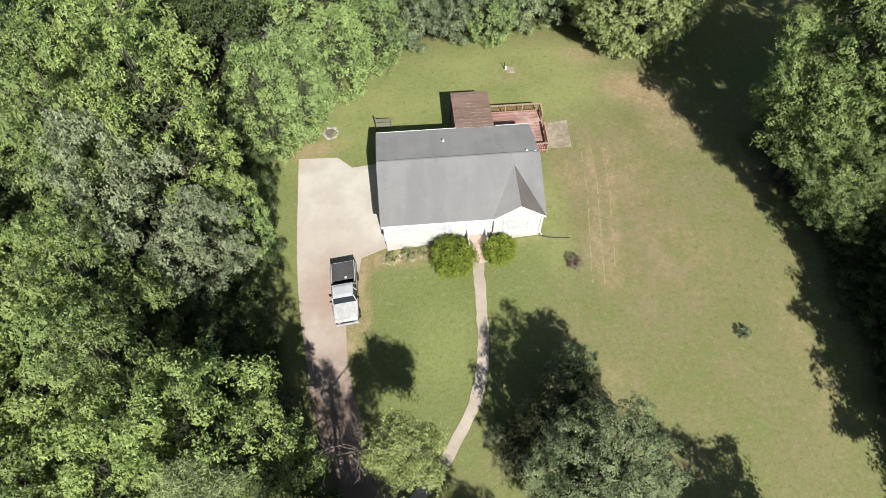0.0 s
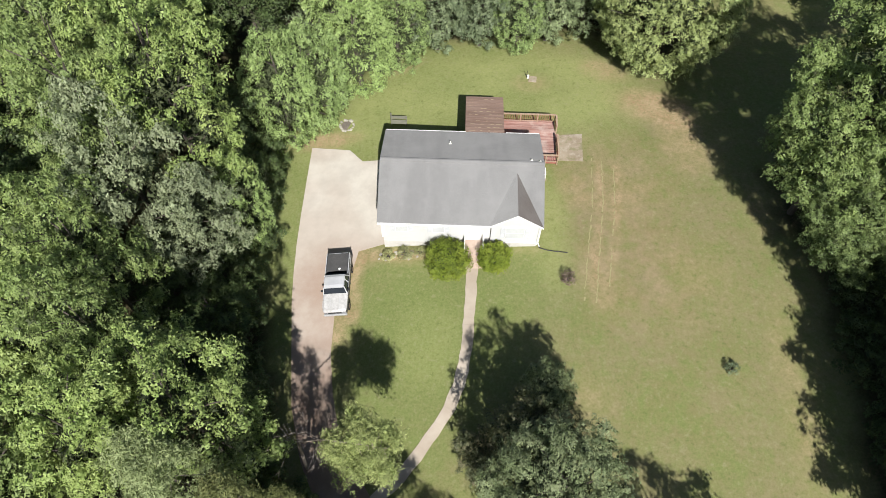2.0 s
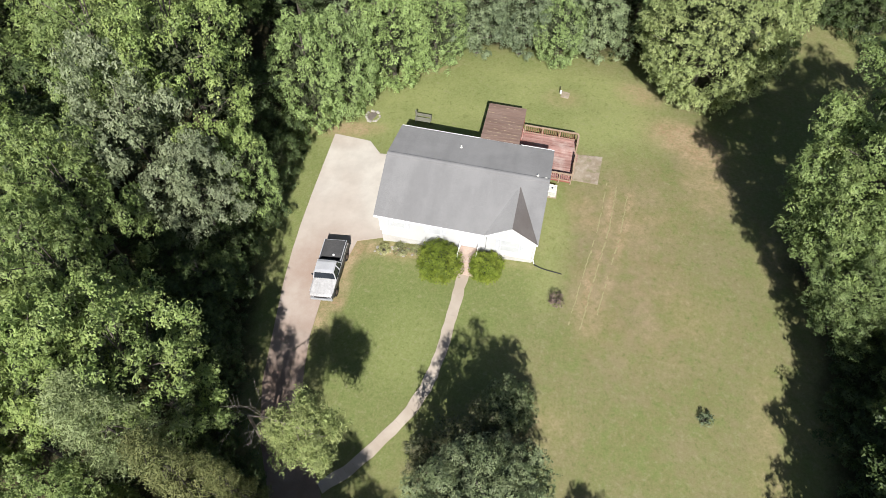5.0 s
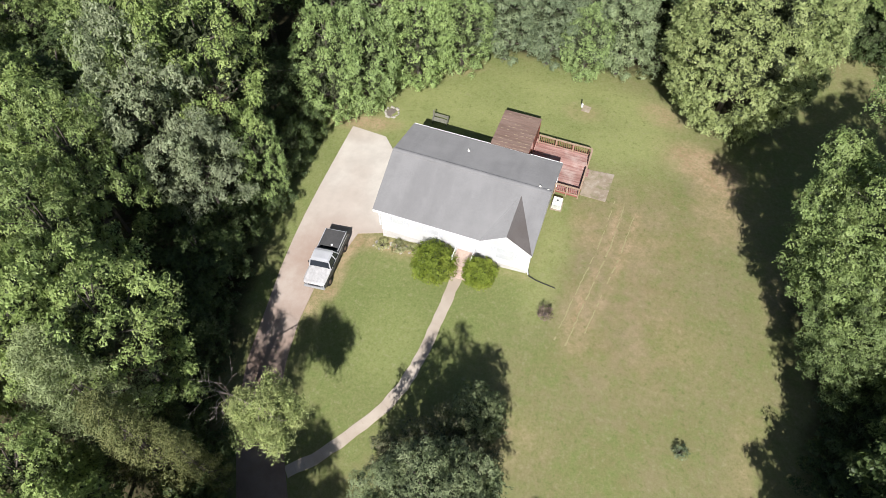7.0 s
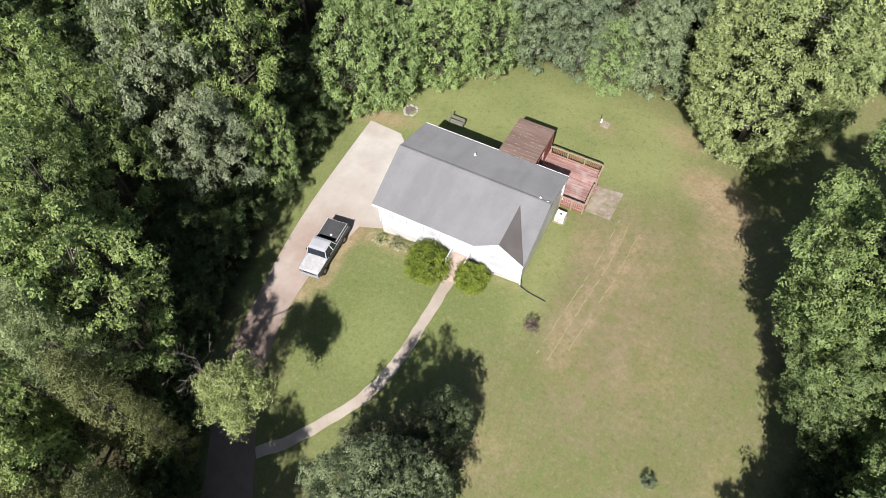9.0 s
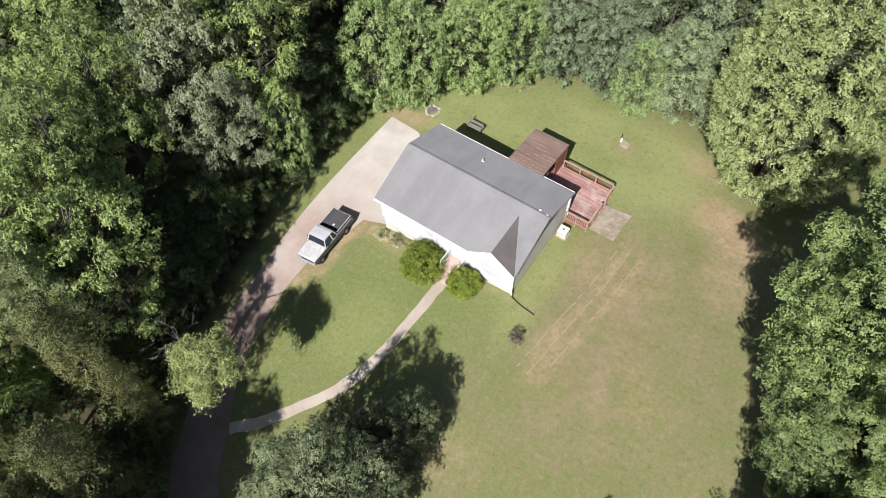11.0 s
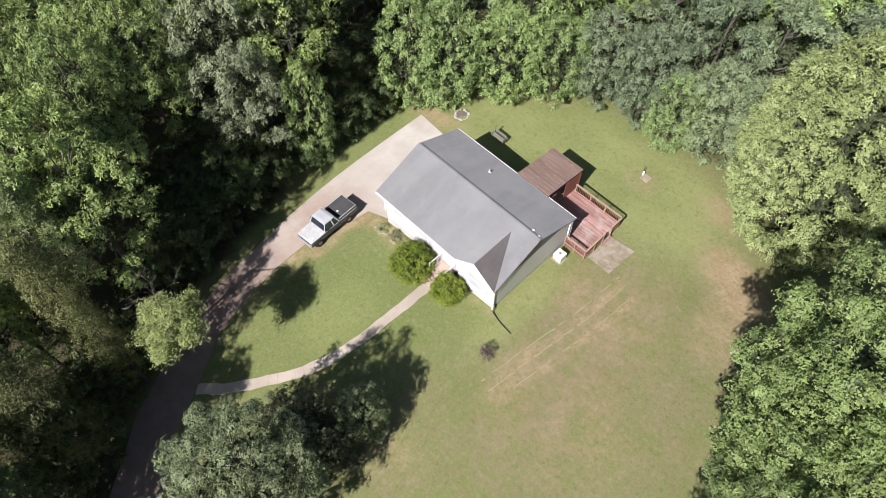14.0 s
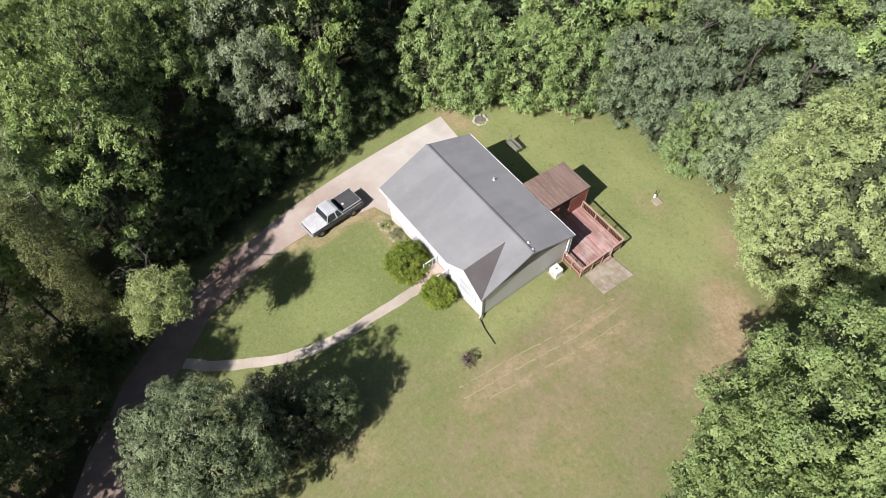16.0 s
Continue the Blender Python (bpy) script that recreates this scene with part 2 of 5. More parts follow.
M = {
    "ground": lawn_material(),
    "concrete": concrete_material("pale_poured_concrete", (0.57, 0.53, 0.465), (0.48, 0.44, 0.385), (0.355, 0.26, 0.205), 0.35),
    "path": concrete_material("walkway_concrete", (0.53, 0.465, 0.385), (0.43, 0.365, 0.295), (0.32, 0.26, 0.20), 0.5),
    "slab": slab_material(),
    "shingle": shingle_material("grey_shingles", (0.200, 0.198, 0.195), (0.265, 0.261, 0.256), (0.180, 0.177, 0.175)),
    "shingle_pale": shingle_material("pale_gable_shingles", (0.25, 0.245, 0.24), (0.34, 0.335, 0.325), (0.26, 0.255, 0.25)),
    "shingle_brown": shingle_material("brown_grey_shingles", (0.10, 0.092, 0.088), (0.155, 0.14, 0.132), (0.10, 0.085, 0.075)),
    "siding": siding_material("white_vinyl_siding", (0.63, 0.63, 0.62), (0.49, 0.48, 0.465)),
    # copy of the siding for the end wall, tone matched to its shade
    "siding_end": siding_material("end_wall_siding", (0.64, 0.64, 0.635), (0.52, 0.52, 0.51)),
    "trim": worn("white_trim_paint", (0.72, 0.72, 0.70), (0.82, 0.82, 0.80), 0.45),
    # gable grey carries the shade that the roof overhang casts there
    "gable_shade": worn("shade_grey_gable", (0.16, 0.165, 0.17), (0.23, 0.235, 0.24), 0.7, stretch=(1, 1, 6)),
    "brick": worn("pinkish_masonry", (0.36, 0.26, 0.21), (0.52, 0.42, 0.35), 0.9, fine=9.0, bump=0.5),
    "block": worn("pale_painted_block", (0.46, 0.44, 0.41), (0.60, 0.58, 0.55), 0.85, fine=7.0, bump=0.4),
    "deck": deck_material(),
    "rail": worn("tan_weathered_rail", (0.28, 0.19, 0.13), (0.40, 0.30, 0.215), 0.8, stretch=(3, 3, 3)),
    "red_wood": worn("red_brown_boards", (0.22, 0.07, 0.05), (0.33, 0.13, 0.10), 0.75, stretch=(1, 1, 0.3)),
    "rust_roof": worn("brown_roof_sheet", (0.18, 0.115, 0.088), (0.29, 0.205, 0.165), 0.6, 0.0, stretch=(0.4, 3, 3), spread=0.1),
    "lichen": worn("yellowed_litter", (0.34, 0.27, 0.17), (0.46, 0.38, 0.26), 0.9),
    "blind": worn("pale_window_blinds", (0.50, 0.51, 0.52), (0.64, 0.65, 0.66), 0.25, spec=0.6, bump=0.0),
    "glass": worn("dark_window_glass", (0.02, 0.025, 0.03), (0.035, 0.04, 0.05), 0.06, spec=0.8, bump=0.0),
    "shutter": worn("grey_shutters", (0.50, 0.51, 0.53), (0.60, 0.61, 0.63), 0.6),
    "metal": worn("dull_galvanised_metal", (0.45, 0.46, 0.47), (0.62, 0.63, 0.64), 0.4, 0.6),
    "white_metal": worn("cream_sheet_metal", (0.66, 0.65, 0.58), (0.76, 0.75, 0.68), 0.45),
    "black": worn("black_plastic", (0.012, 0.012, 0.013), (0.03, 0.03, 0.032), 0.5),
    "rim": worn("rusted_wheel_steel", (0.10, 0.062, 0.045), (0.26, 0.20, 0.17), 0.6, 0.2, coarse=5),
    "rubber": worn("tyre_rubber", (0.012, 0.012, 0.012), (0.03, 0.028, 0.027), 0.85),
    "silver": worn("silver_car_paint", (0.46, 0.465, 0.48), (0.60, 0.605, 0.615), 0.36, 0.2, coarse=0.8, fine=30, bump=0.0, spec=0.5),
    "hood": worn("sun_bleached_paint", (0.36, 0.35, 0.34), (0.60, 0.59, 0.58), 0.5, 0.0, coarse=2.2, fine=5, bump=0.02),
    "two_tone": worn("charcoal_car_paint", (0.055, 0.057, 0.062), (0.085, 0.088, 0.095), 0.35, 0.2, bump=0.0),
    "liner": worn("black_bed_liner", (0.045, 0.044, 0.044), (0.085, 0.083, 0.082), 0.8),
    "chrome": worn("chrome", (0.60, 0.60, 0.61), (0.72, 0.72, 0.73), 0.18, 1.0, bump=0.0),
    "stone": worn("pale_field_stone", (0.27, 0.25, 0.21), (0.45, 0.42, 0.36), 0.9, coarse=3, fine=18, bump=0.6, spread=0.2),
    "straw": worn("straw_grass", (0.25, 0.225, 0.11), (0.33, 0.295, 0.155), 0.95, coarse=4),
    "ash": worn("ash_and_soil", (0.10, 0.085, 0.07), (0.20, 0.17, 0.14), 0.95),
    "bark": worn("grey_brown_bark", (0.06, 0.05, 0.04), (0.13, 0.11, 0.092), 0.95, stretch=(4, 4, 0.8), bump=0.7),
    "pale_bark": worn("pale_scaly_pine_bark", (0.20, 0.16, 0.13), (0.36, 0.30, 0.25), 0.9, stretch=(3, 3, 3), bump=0.6),
    "dead_wood": worn("bare_grey_twigs", (0.24, 0.195, 0.165), (0.40, 0.34, 0.30), 0.9),
    "bench_wood": worn("greyed_wood", (0.13, 0.13, 0.098), (0.23, 0.225, 0.175), 0.85, stretch=(1, 6, 6)),
    "leaf_bright": leafage("bright_broad_leaves", (0.146, 0.213, 0.059), (0.298, 0.384, 0.129), (0.365, 0.432, 0.161)),
    "leaf_canopy": leafage("fine_olive_green_leaves", (0.130, 0.188, 0.058), (0.245, 0.322, 0.110), (0.302, 0.368, 0.134)),
    # inside of crowns: dark colour that stands in for shade between the leaves
    "inner_shade": worn("shade_painted_inner_twigs", (0.038, 0.050, 0.021), (0.076, 0.092, 0.038), 0.9, fine=7.0, bump=0.5),
    "leaf_dense": leafage("fresh_green_leaves", (0.185, 0.258, 0.088), (0.305, 0.412, 0.152), (0.345, 0.445, 0.170)),
    # deep green, lowered further to stand in for shade at the wood's edge
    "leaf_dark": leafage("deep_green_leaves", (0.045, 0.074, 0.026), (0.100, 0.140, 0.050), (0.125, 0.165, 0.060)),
    "leaf_grey": leafage("grey_green_leaves", (0.170, 0.209, 0.114), (0.305, 0.350, 0.202), (0.355, 0.393, 0.242)),
    "leaf_blue": leafage("blue_green_leaves", (0.118, 0.162, 0.084), (0.244, 0.300, 0.165), (0.263, 0.319, 0.171)),
    "leaf_silver": leafage("silvery_green_leaves", (0.110, 0.152, 0.064), (0.262, 0.315, 0.152), (0.382, 0.425, 0.238)),
    "leaf_olive": leafage("light_olive_leaves", (0.250, 0.310, 0.115), (0.372, 0.440, 0.178), (0.420, 0.470, 0.198)),
    "needle_dark": leafage("dark_olive_needles", (0.090, 0.106, 0.042), (0.180, 0.196, 0.080), (0.215, 0.222, 0.096), 0.6, 0.2),
    "needle_grey": leafage("grey_green_long_needles", (0.150, 0.190, 0.085), (0.275, 0.325, 0.160), (0.320, 0.365, 0.185), 0.6, 0.2),
    "needle": leafage("yellow_green_needles", (0.168, 0.212, 0.074), (0.320, 0.365, 0.148), (0.375, 0.408, 0.182), 0.55),
    "bush": leafage("yellow_green_bush_leaves", (0.105, 0.150, 0.016), (0.225, 0.285, 0.038), (0.265, 0.300, 0.048), 0.6, 0.2),
    "purple": leafage("plum_coloured_leaves", (0.15, 0.105, 0.09), (0.25, 0.185, 0.155), (0.24, 0.21, 0.14)),
    "leaf_russet": leafage("russet_green_leaves", (0.070, 0.090, 0.042), (0.150, 0.165, 0.088), (0.20, 0.16, 0.095)),
    "weed": leafage("pale_weed_leaves", (0.20, 0.23, 0.09), (0.34, 0.34, 0.17), (0.42, 0.40, 0.26)),
}


# ---- building helpers ----
def empty(name, x, y, z, turn=0.0):
    ob = new(name)
    ob.empty_display_size = 0.3
    ob.matrix_basis = pose(x, y, z, 0, 0, turn)
    return ob


def part(name, bm, material, parent=None, label="", smooth=False):
    me = bpy.data.meshes.new(name)
    bm.to_mesh(me)
    bm.free()
    me.materials.append(M[material])
    if smooth:
        me.polygons.foreach_set("use_smooth", [True] * len(me.polygons))
    ob = new(name, me)
    ob.parent = parent
    if label:
        ob["label"] = label
    return ob


def share(name, mesh, parent, m):
    """Another piece on the same mesh."""
    ob = new(name, mesh)
    ob.parent = parent
    ob.matrix_basis = m
    return ob


def box(bm, x0, x1, y0, y1, z0, z1, bevel=0.0):
    vs = [bm.verts.new((x, y, z)) for z in (z0, z1) for y in (y0, y1) for x in (x0, x1)]
    for i in ((0, 2, 3, 1), (4, 5, 7, 6), (0, 1, 5, 4), (2, 6, 7, 3), (0, 4, 6, 2), (1, 3, 7, 5)):
        bm.faces.new([vs[k] for k in i])
    if bevel:
        es = {e for v in vs for e in v.link_edges}
        bmesh.ops.bevel(bm, geom=list(es), offset=bevel, segments=1, affect="EDGES")
    return bm


def boxed(x0, x1, y0, y1, z0, z1, bevel=0.0):
    return box(bmesh.new(), x0, x1, y0, y1, z0, z1, bevel)


def slab(bm, corners, down):
    """A plate with the given upper corners, its underside lower by down."""
    top = [bm.verts.new(c) for c in corners]
    low = [bm.verts.new((c[0], c[1], c[2] - down)) for c in corners]
    bm.faces.new(top)
    bm.faces.new(low[::-1])
    for i in range(len(top)):
        j = (i + 1) % len(top)
        bm.faces.new((top[i], low[i], low[j], top[j]))
    bmesh.ops.recalc_face_normals(bm, faces=bm.faces)
    return bm


def tube(bm, points, radii, sides=8):
    """A round bar along points, its radius changing on the way."""
    rings = []
    pts = [Vector(p) for p in points]
    for i, p in enumerate(pts):
        d = (pts[min(i + 1, len(pts) - 1)] - pts[max(i - 1, 0)]).normalized()
        a = d.cross(Vector((0, 0, 1)) if abs(d.z) < 0.9 else Vector((1, 0, 0))).normalized()
        b = d.cross(a)
        rings.append([bm.verts.new(p + radii[i] * (math.cos(k * math.tau / sides) * a + math.sin(k * math.tau / sides) * b)) for k in range(sides)])
    for r, s in zip(rings, rings[1:]):
        for k in range(sides):
            bm.faces.new((r[k], r[(k + 1) % sides], s[(k + 1) % sides], s[k]))
    bm.faces.new(rings[0])
    bm.faces.new(rings[-1][::-1])
    bmesh.ops.recalc_face_normals(bm, faces=bm.faces)
    return bm


def cylinder(x, y, z0, z1, r, sides=16, top=None):
    return tube(bmesh.new(), [(x, y, z0), (x, y, z1)], [r, r if top is None else top], sides)


# ---- ground ----
LAWN = [(-10.6, -1), (-10.4, 6), (-11.4, 13), (-8.6, 14.6), (-5.2, 17.6), (-1.4, 20.6), (1.5, 23.8), (7, 24.2), (11, 23.6), (15, 24.6), (18, 25.6),
        (20, 22.5), (23, 20.8), (27.5, 20.4), (29, 24), (31, 34), (46, 35), (44.5, 21), (36, 13), (30, 9), (30.6, 3), (32.6, -2), (33, -10), (32, -18), (34, -27), (24, -34),
        (12, -31), (6, -26), (2, -25), (-2.2, -21), (-5.6, -14), (-7.2, -6), (-8.4, -2)]


def inside(x, y, poly):
    odd = False
    for (x0, y0), (x1, y1) in zip(poly, poly[1:] + poly[:1]):
        if (y0 > y) != (y1 > y) and x < (x1 - x0) * (y - y0) / (y1 - y0) + x0:
            odd = not odd
    return odd


def edge_distance(x, y, poly):
    best = 1e9
    for (x0, y0), (x1, y1) in zip(poly, poly[1:] + poly[:1]):
        dx, dy = x1 - x0, y1 - y0
        k = min(1, max(0, ((x - x0) * dx + (y - y0) * dy) / max(1e-9, dx * dx + dy * dy)))
        best = min(best, math.hypot(x - x0 - k * dx, y - y0 - k * dy))
    return best


def soft_spot(x, y, cx, cy, rx, ry, turn=0.0):
    c, s = math.cos(radians(turn)), math.sin(radians(turn))
    u, v = ((x - cx) * c + (y - cy) * s) / rx, (-(x - cx) * s + (y - cy) * c) / ry
    return max(0.0, 1.0 - 0.72 * (u * u + v * v)) ** 1.25


def near_line(x, y, pts, width):
    d = edge_distance(x, y, list(pts) + list(reversed(pts)))
    return max(0.0, 1.0 - d / width)


def build_ground():
    near = np.arange(-48, 50.01, 0.5)
    xs = np.concatenate([[-1500, -600, -250, -120, -80, -60], near, [60, 80, 120, 250, 600, 1500]])
    ys = np.concatenate([[-1500, -600, -250, -120, -80, -60], np.arange(-44, 60.01, 0.5), [70, 90, 130, 260, 600, 1500]])
    nx, ny = len(xs), len(ys)
    verts, masks = [], {"green": [], "dry": [], "soil": [], "wood": [], "sunny": []}
    for y in ys:
        for x in xs:
            wob = noise.noise(Vector((x * 0.23, y * 0.23, 3.1)))
            fine = noise.noise(Vector((x * 0.9, y * 0.9, 7.7)))
            verts.append((x, y, ground_z(x, y) + 0.03 * wob))
            near_by = -60 < x < 60 and -60 < y < 70
            d = edge_distance(x, y, LAWN) * (-1 if near_by and inside(x, y, LAWN) else 1) if near_by else 9
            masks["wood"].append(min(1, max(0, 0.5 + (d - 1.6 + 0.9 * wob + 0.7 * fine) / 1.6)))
            house = soft_spot(x, y, 4.5, -6.5, 8.5, 9.5) + soft_spot(x, y, 3, 16.5, 15, 9, 8) + 0.8 * soft_spot(x, y, 12.5, -3, 5, 4) + 0.7 * soft_spot(x, y, -8.5, 5, 3, 9) + 0.7 * soft_spot(x, y, 13.6, 4.5, 1.8, 6) + 0.6 * soft_spot(x, y, 16.5, 15, 4, 3)
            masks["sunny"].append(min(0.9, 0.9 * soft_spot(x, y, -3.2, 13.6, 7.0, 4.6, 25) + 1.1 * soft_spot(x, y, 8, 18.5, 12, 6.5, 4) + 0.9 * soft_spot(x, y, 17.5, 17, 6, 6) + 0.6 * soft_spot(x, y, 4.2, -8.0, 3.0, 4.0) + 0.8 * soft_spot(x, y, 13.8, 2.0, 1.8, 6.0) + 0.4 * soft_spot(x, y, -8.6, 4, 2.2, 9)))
            masks["green"].append(min(1, house * 1.15))
            masks["dry"].append(min(1, 0.5 * soft_spot(x, y, 24, -4, 14, 24) + 0.5 * soft_spot(x, y, 19, 0, 5, 9, 20) + 0.3 * soft_spot(x, y, 20, 10, 9, 12)))
            bare = 1.1 * soft_spot(x, y, 23.8, 15.6, 4.6, 2.2, -20) + 0.75 * soft_spot(x, y, 25.8, 12, 2.4, 4.8, 5) + 0.8 * soft_spot(x, y, 19.5, 20.5, 2.6, 1.6, -30) + 0.4 * soft_spot(x, y, 17, -2.5, 1.6, 3.6, 10) + 0.55 * soft_spot(x, y, 16, 6.2, 1.6, 2.6, 10)
            bare += 0.45 * soft_spot(x, y, 30.6, 4.5, 1.3, 3.5) + 0.5 * soft_spot(x, y, 12.8, 18.9, 2.0, 1.4) + 1.2 * soft_spot(x, y, -6.0, 12.4, 3.2, 1.1, 5) + 0.6 * soft_spot(x, y, 0.5, 21.6, 2.6, 0.8, 35)
            bare += 0.5 * near_line(x, y, [(18.1, 9), (17.9, 4.5), (16.6, -3.5)], 0.45) + 0.5 * near_line(x, y, [(19.5, 8.4), (19.2, 4), (18, -3)], 0.45)
            bare += 0.85 * near_line(x, y, [(-2.0, -1.0), (-2.9, -4.6), (-3.0, -7.2)], 1.0)
            bare += 0.9 * near_line(x, y, [(-1.75, 0.2), (-1.75, -5.6)], 0.75) + 1.2 * near_line(x, y, [(-1.9, -0.2), (4.4, -0.25)], 0.95) + 0.4 * near_line(x, y, [(8.5, -0.2), (12.6, -0.1)], 0.5)
            bare += 0.3 * soft_spot(x, y, 20, 6, 5, 6) + 0.3 * soft_spot(x, y, 22, -3, 6, 5) + 0.25 * soft_spot(x, y, -2.2, -9, 1.2, 5) + 0.35 * soft_spot(x, y, 14.5, -12.5, 3.5, 2.5) + 0.4 * soft_spot(x, y, 30, -12, 1.5, 8)
            masks["soil"].append(min(1, max(0, bare * (0.95 + 0.8 * fine + 0.6 * wob))))
    faces = [(j * nx + i, j * nx + i + 1, (j + 1) * nx + i + 1, (j + 1) * nx + i) for j in range(ny - 1) for i in range(nx - 1)]
    me = bpy.data.meshes.new("ground")
    me.from_pydata(verts, [], faces)
    for name, values in masks.items():
        me.attributes.new(name, "FLOAT", "POINT").data.foreach_set("value", values)
    me.polygons.foreach_set("use_smooth", [True] * len(me.polygons))
    me.materials.append(M["ground"])
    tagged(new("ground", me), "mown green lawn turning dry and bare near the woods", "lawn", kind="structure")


build_ground()


# ---- driveway, walkway, slab ----
def strip(rows, lift, depth, clay=None):
    """A paved sheet: rows of left and right edge points, cut across, laid on the ground with a real edge."""
    bm = bmesh.new()
    layer, dirt = bm.verts.layers.float.new("clay"), bm.verts.layers.float.new("earth_shade")
    grid = []
    for (xa, ya), (xb, yb) in rows:
        count = 9
        line = []
        for k in range(count):
            x, y = xa + (xb - xa) * k / (count - 1), ya + (yb - ya) * k / (count - 1)
            v = bm.verts.new((x, y, ground_z(x, y) + lift))
            v[layer] = clay(x, y) if clay else 0.0
            v[dirt] = min(0.9, max(0, (-6.5 - y) / 7.0)) if clay else 0.0
            line.append(v)
        grid.append(line)
    faces = [bm.faces.new((r[k], r[k + 1], s[k + 1], s[k])) for r, s in zip(grid, grid[1:]) for k in range(8)]
    bmesh.ops.recalc_face_normals(bm, faces=faces)
    rim = [e for e in bm.edges if e.is_boundary]
    made = bmesh.ops.extrude_edge_only(bm, edges=rim)["geom"]
    for v in made:
        if isinstance(v, bmesh.types.BMVert):
            v.co.z -= depth
    return bm


def smooth_rows(rows, step):
    out = []
    for (a, b), (c, d) in zip(rows, rows[1:]):
        n = max(1, int(max(math.dist(a, c), math.dist(b, d)) / step))
        for k in range(n):
            f = k / n
            out.append(((a[0] + (c[0] - a[0]) * f, a[1] + (c[1] - a[1]) * f), (b[0] + (d[0] - b[0]) * f, b[1] + (d[1] - b[1]) * f)))
    return out + [rows[-1]]


def drive_clay(x, y):
    return min(1, max(0, (1.5 - y) / 5.0)) * 0.85 + 0.5 * soft_spot(x, y, -4, -1, 3.5, 3) + 0.35 * soft_spot(x, y, -6.5, 11, 3, 1.2)


drive_rows = [((-7.35, 11.7), (-3.75, 11.1)), ((-7.35, 9.7), (-2.45, 9.7)), ((-7.35, 9.5), (0.25, 9.75)), ((-7.35, 4.2), (0.25, 4.2)), ((-7.3, 0.9), (0.25, 0.9)), ((-7.25, 0.2), (-1.9, 0.3)), ((-7.2, -1.2), (-2.2, -1.2)),
              ((-6.95, -4.2), (-3.3, -5.2)), ((-6.4, -8.2), (-3.25, -8.5)), ((-5.8, -12.6), (-2.75, -11.7)), ((-4.6, -16.6), (-1.7, -15.6)), ((-2.6, -20.4), (0.5, -18.7)), ((-0.9, -23.6), (2.6, -22.2)), ((3.0, -28.0), (6.6, -25.8)), ((9, -33), (12, -30))]
tagged(part("driveway", strip(smooth_rows(drive_rows, 0.8), 0.05, 0.2, drive_clay), "concrete"), "pale concrete driveway stained with red clay beside the house", "driveway", kind="structure")

# walkway of cast slabs, curving from the steps to the driveway
WALK = [(7.45, -1.0), (7.3, -4.0), (7.2, -6.5), (7.0, -9.0), (6.6, -11.2), (5.9, -12.9), (4.9, -14.6), (3.7, -16.3), (2.4, -17.9), (0.9, -19.3)]
walkway = tagged(new("walkway"), "narrow curved concrete walkway leading to the front steps", "walkway", kind="structure")


def along(points, step):
    out = []
    for a, b in zip(points, points[1:]):
        n = max(1, round(math.dist(a, b) / step))
        out += [(a[0] + (b[0] - a[0]) * k / n, a[1] + (b[1] - a[1]) * k / n) for k in range(n)]
    return out + [points[-1]]


rng = random.Random(5)
marks = along(WALK, 0.62)
breadth = [(0.43 + rng.uniform(-0.055, 0.055), 0.43 + rng.uniform(-0.055, 0.055)) for _ in marks]
for i, (a, b) in enumerate(zip(marks, marks[1:])):
    p0, p1 = marks[max(i - 1, 0)], marks[min(i + 2, len(marks) - 1)]
    corners = []
    for p, q, r, (wl, wr) in ((a, p0, b, breadth[i]), (b, a, p1, breadth[i + 1])):
        d = Vector((r[0] - q[0], r[1] - q[1])).normalized()
        corners.append([(p[0] - d.y * w, p[1] + d.x * w) for w in (wl, -wr)])
    (l0, r0), (l1, r1) = corners
    gap = (0.004 if i % 2 else 0.0015) / max(0.5, math.dist(a, b))
    quad = [(l0, l1, gap), (r0, r1, gap), (r0, r1, 1 - gap), (l0, l1, 1 - gap)]
    tilt = rng.uniform(-0.004, 0.004)
    pts = [(u[0] + (v[0] - u[0]) * f, u[1] + (v[1] - u[1]) * f) for u, v, f in quad]
    part("slab", slab(bmesh.new(), [(x, y, ground_z(x, y) + 0.045 + tilt) for x, y in pts], 0.12), "path", walkway)

pad = [(14.62, 9.05), (16.78, 8.95), (16.92, 12.1), (14.62, 12.0)]
tagged(part("patio_slab", strip([((pad[0][0] + (pad[3][0] - pad[0][0]) * k / 6, pad[0][1] + (pad[3][1] - pad[0][1]) * k / 6), (pad[1][0] + (pad[2][0] - pad[1][0]) * k / 6, pad[1][1] + (pad[2][1] - pad[1][1]) * k / 6)) for k in range(7)], 0.05, 0.15), "slab"),
       "weathered tan concrete slab beside the deck", "patio", kind="structure")


# ---- house ----
L, D, EAVE, RIDGE, RY = 12.65, 9.12, 2.89, 4.75, 4.65
house = tagged(empty("house", 0, 0, 0), "white one-storey house with a grey shingle gable roof", "house")


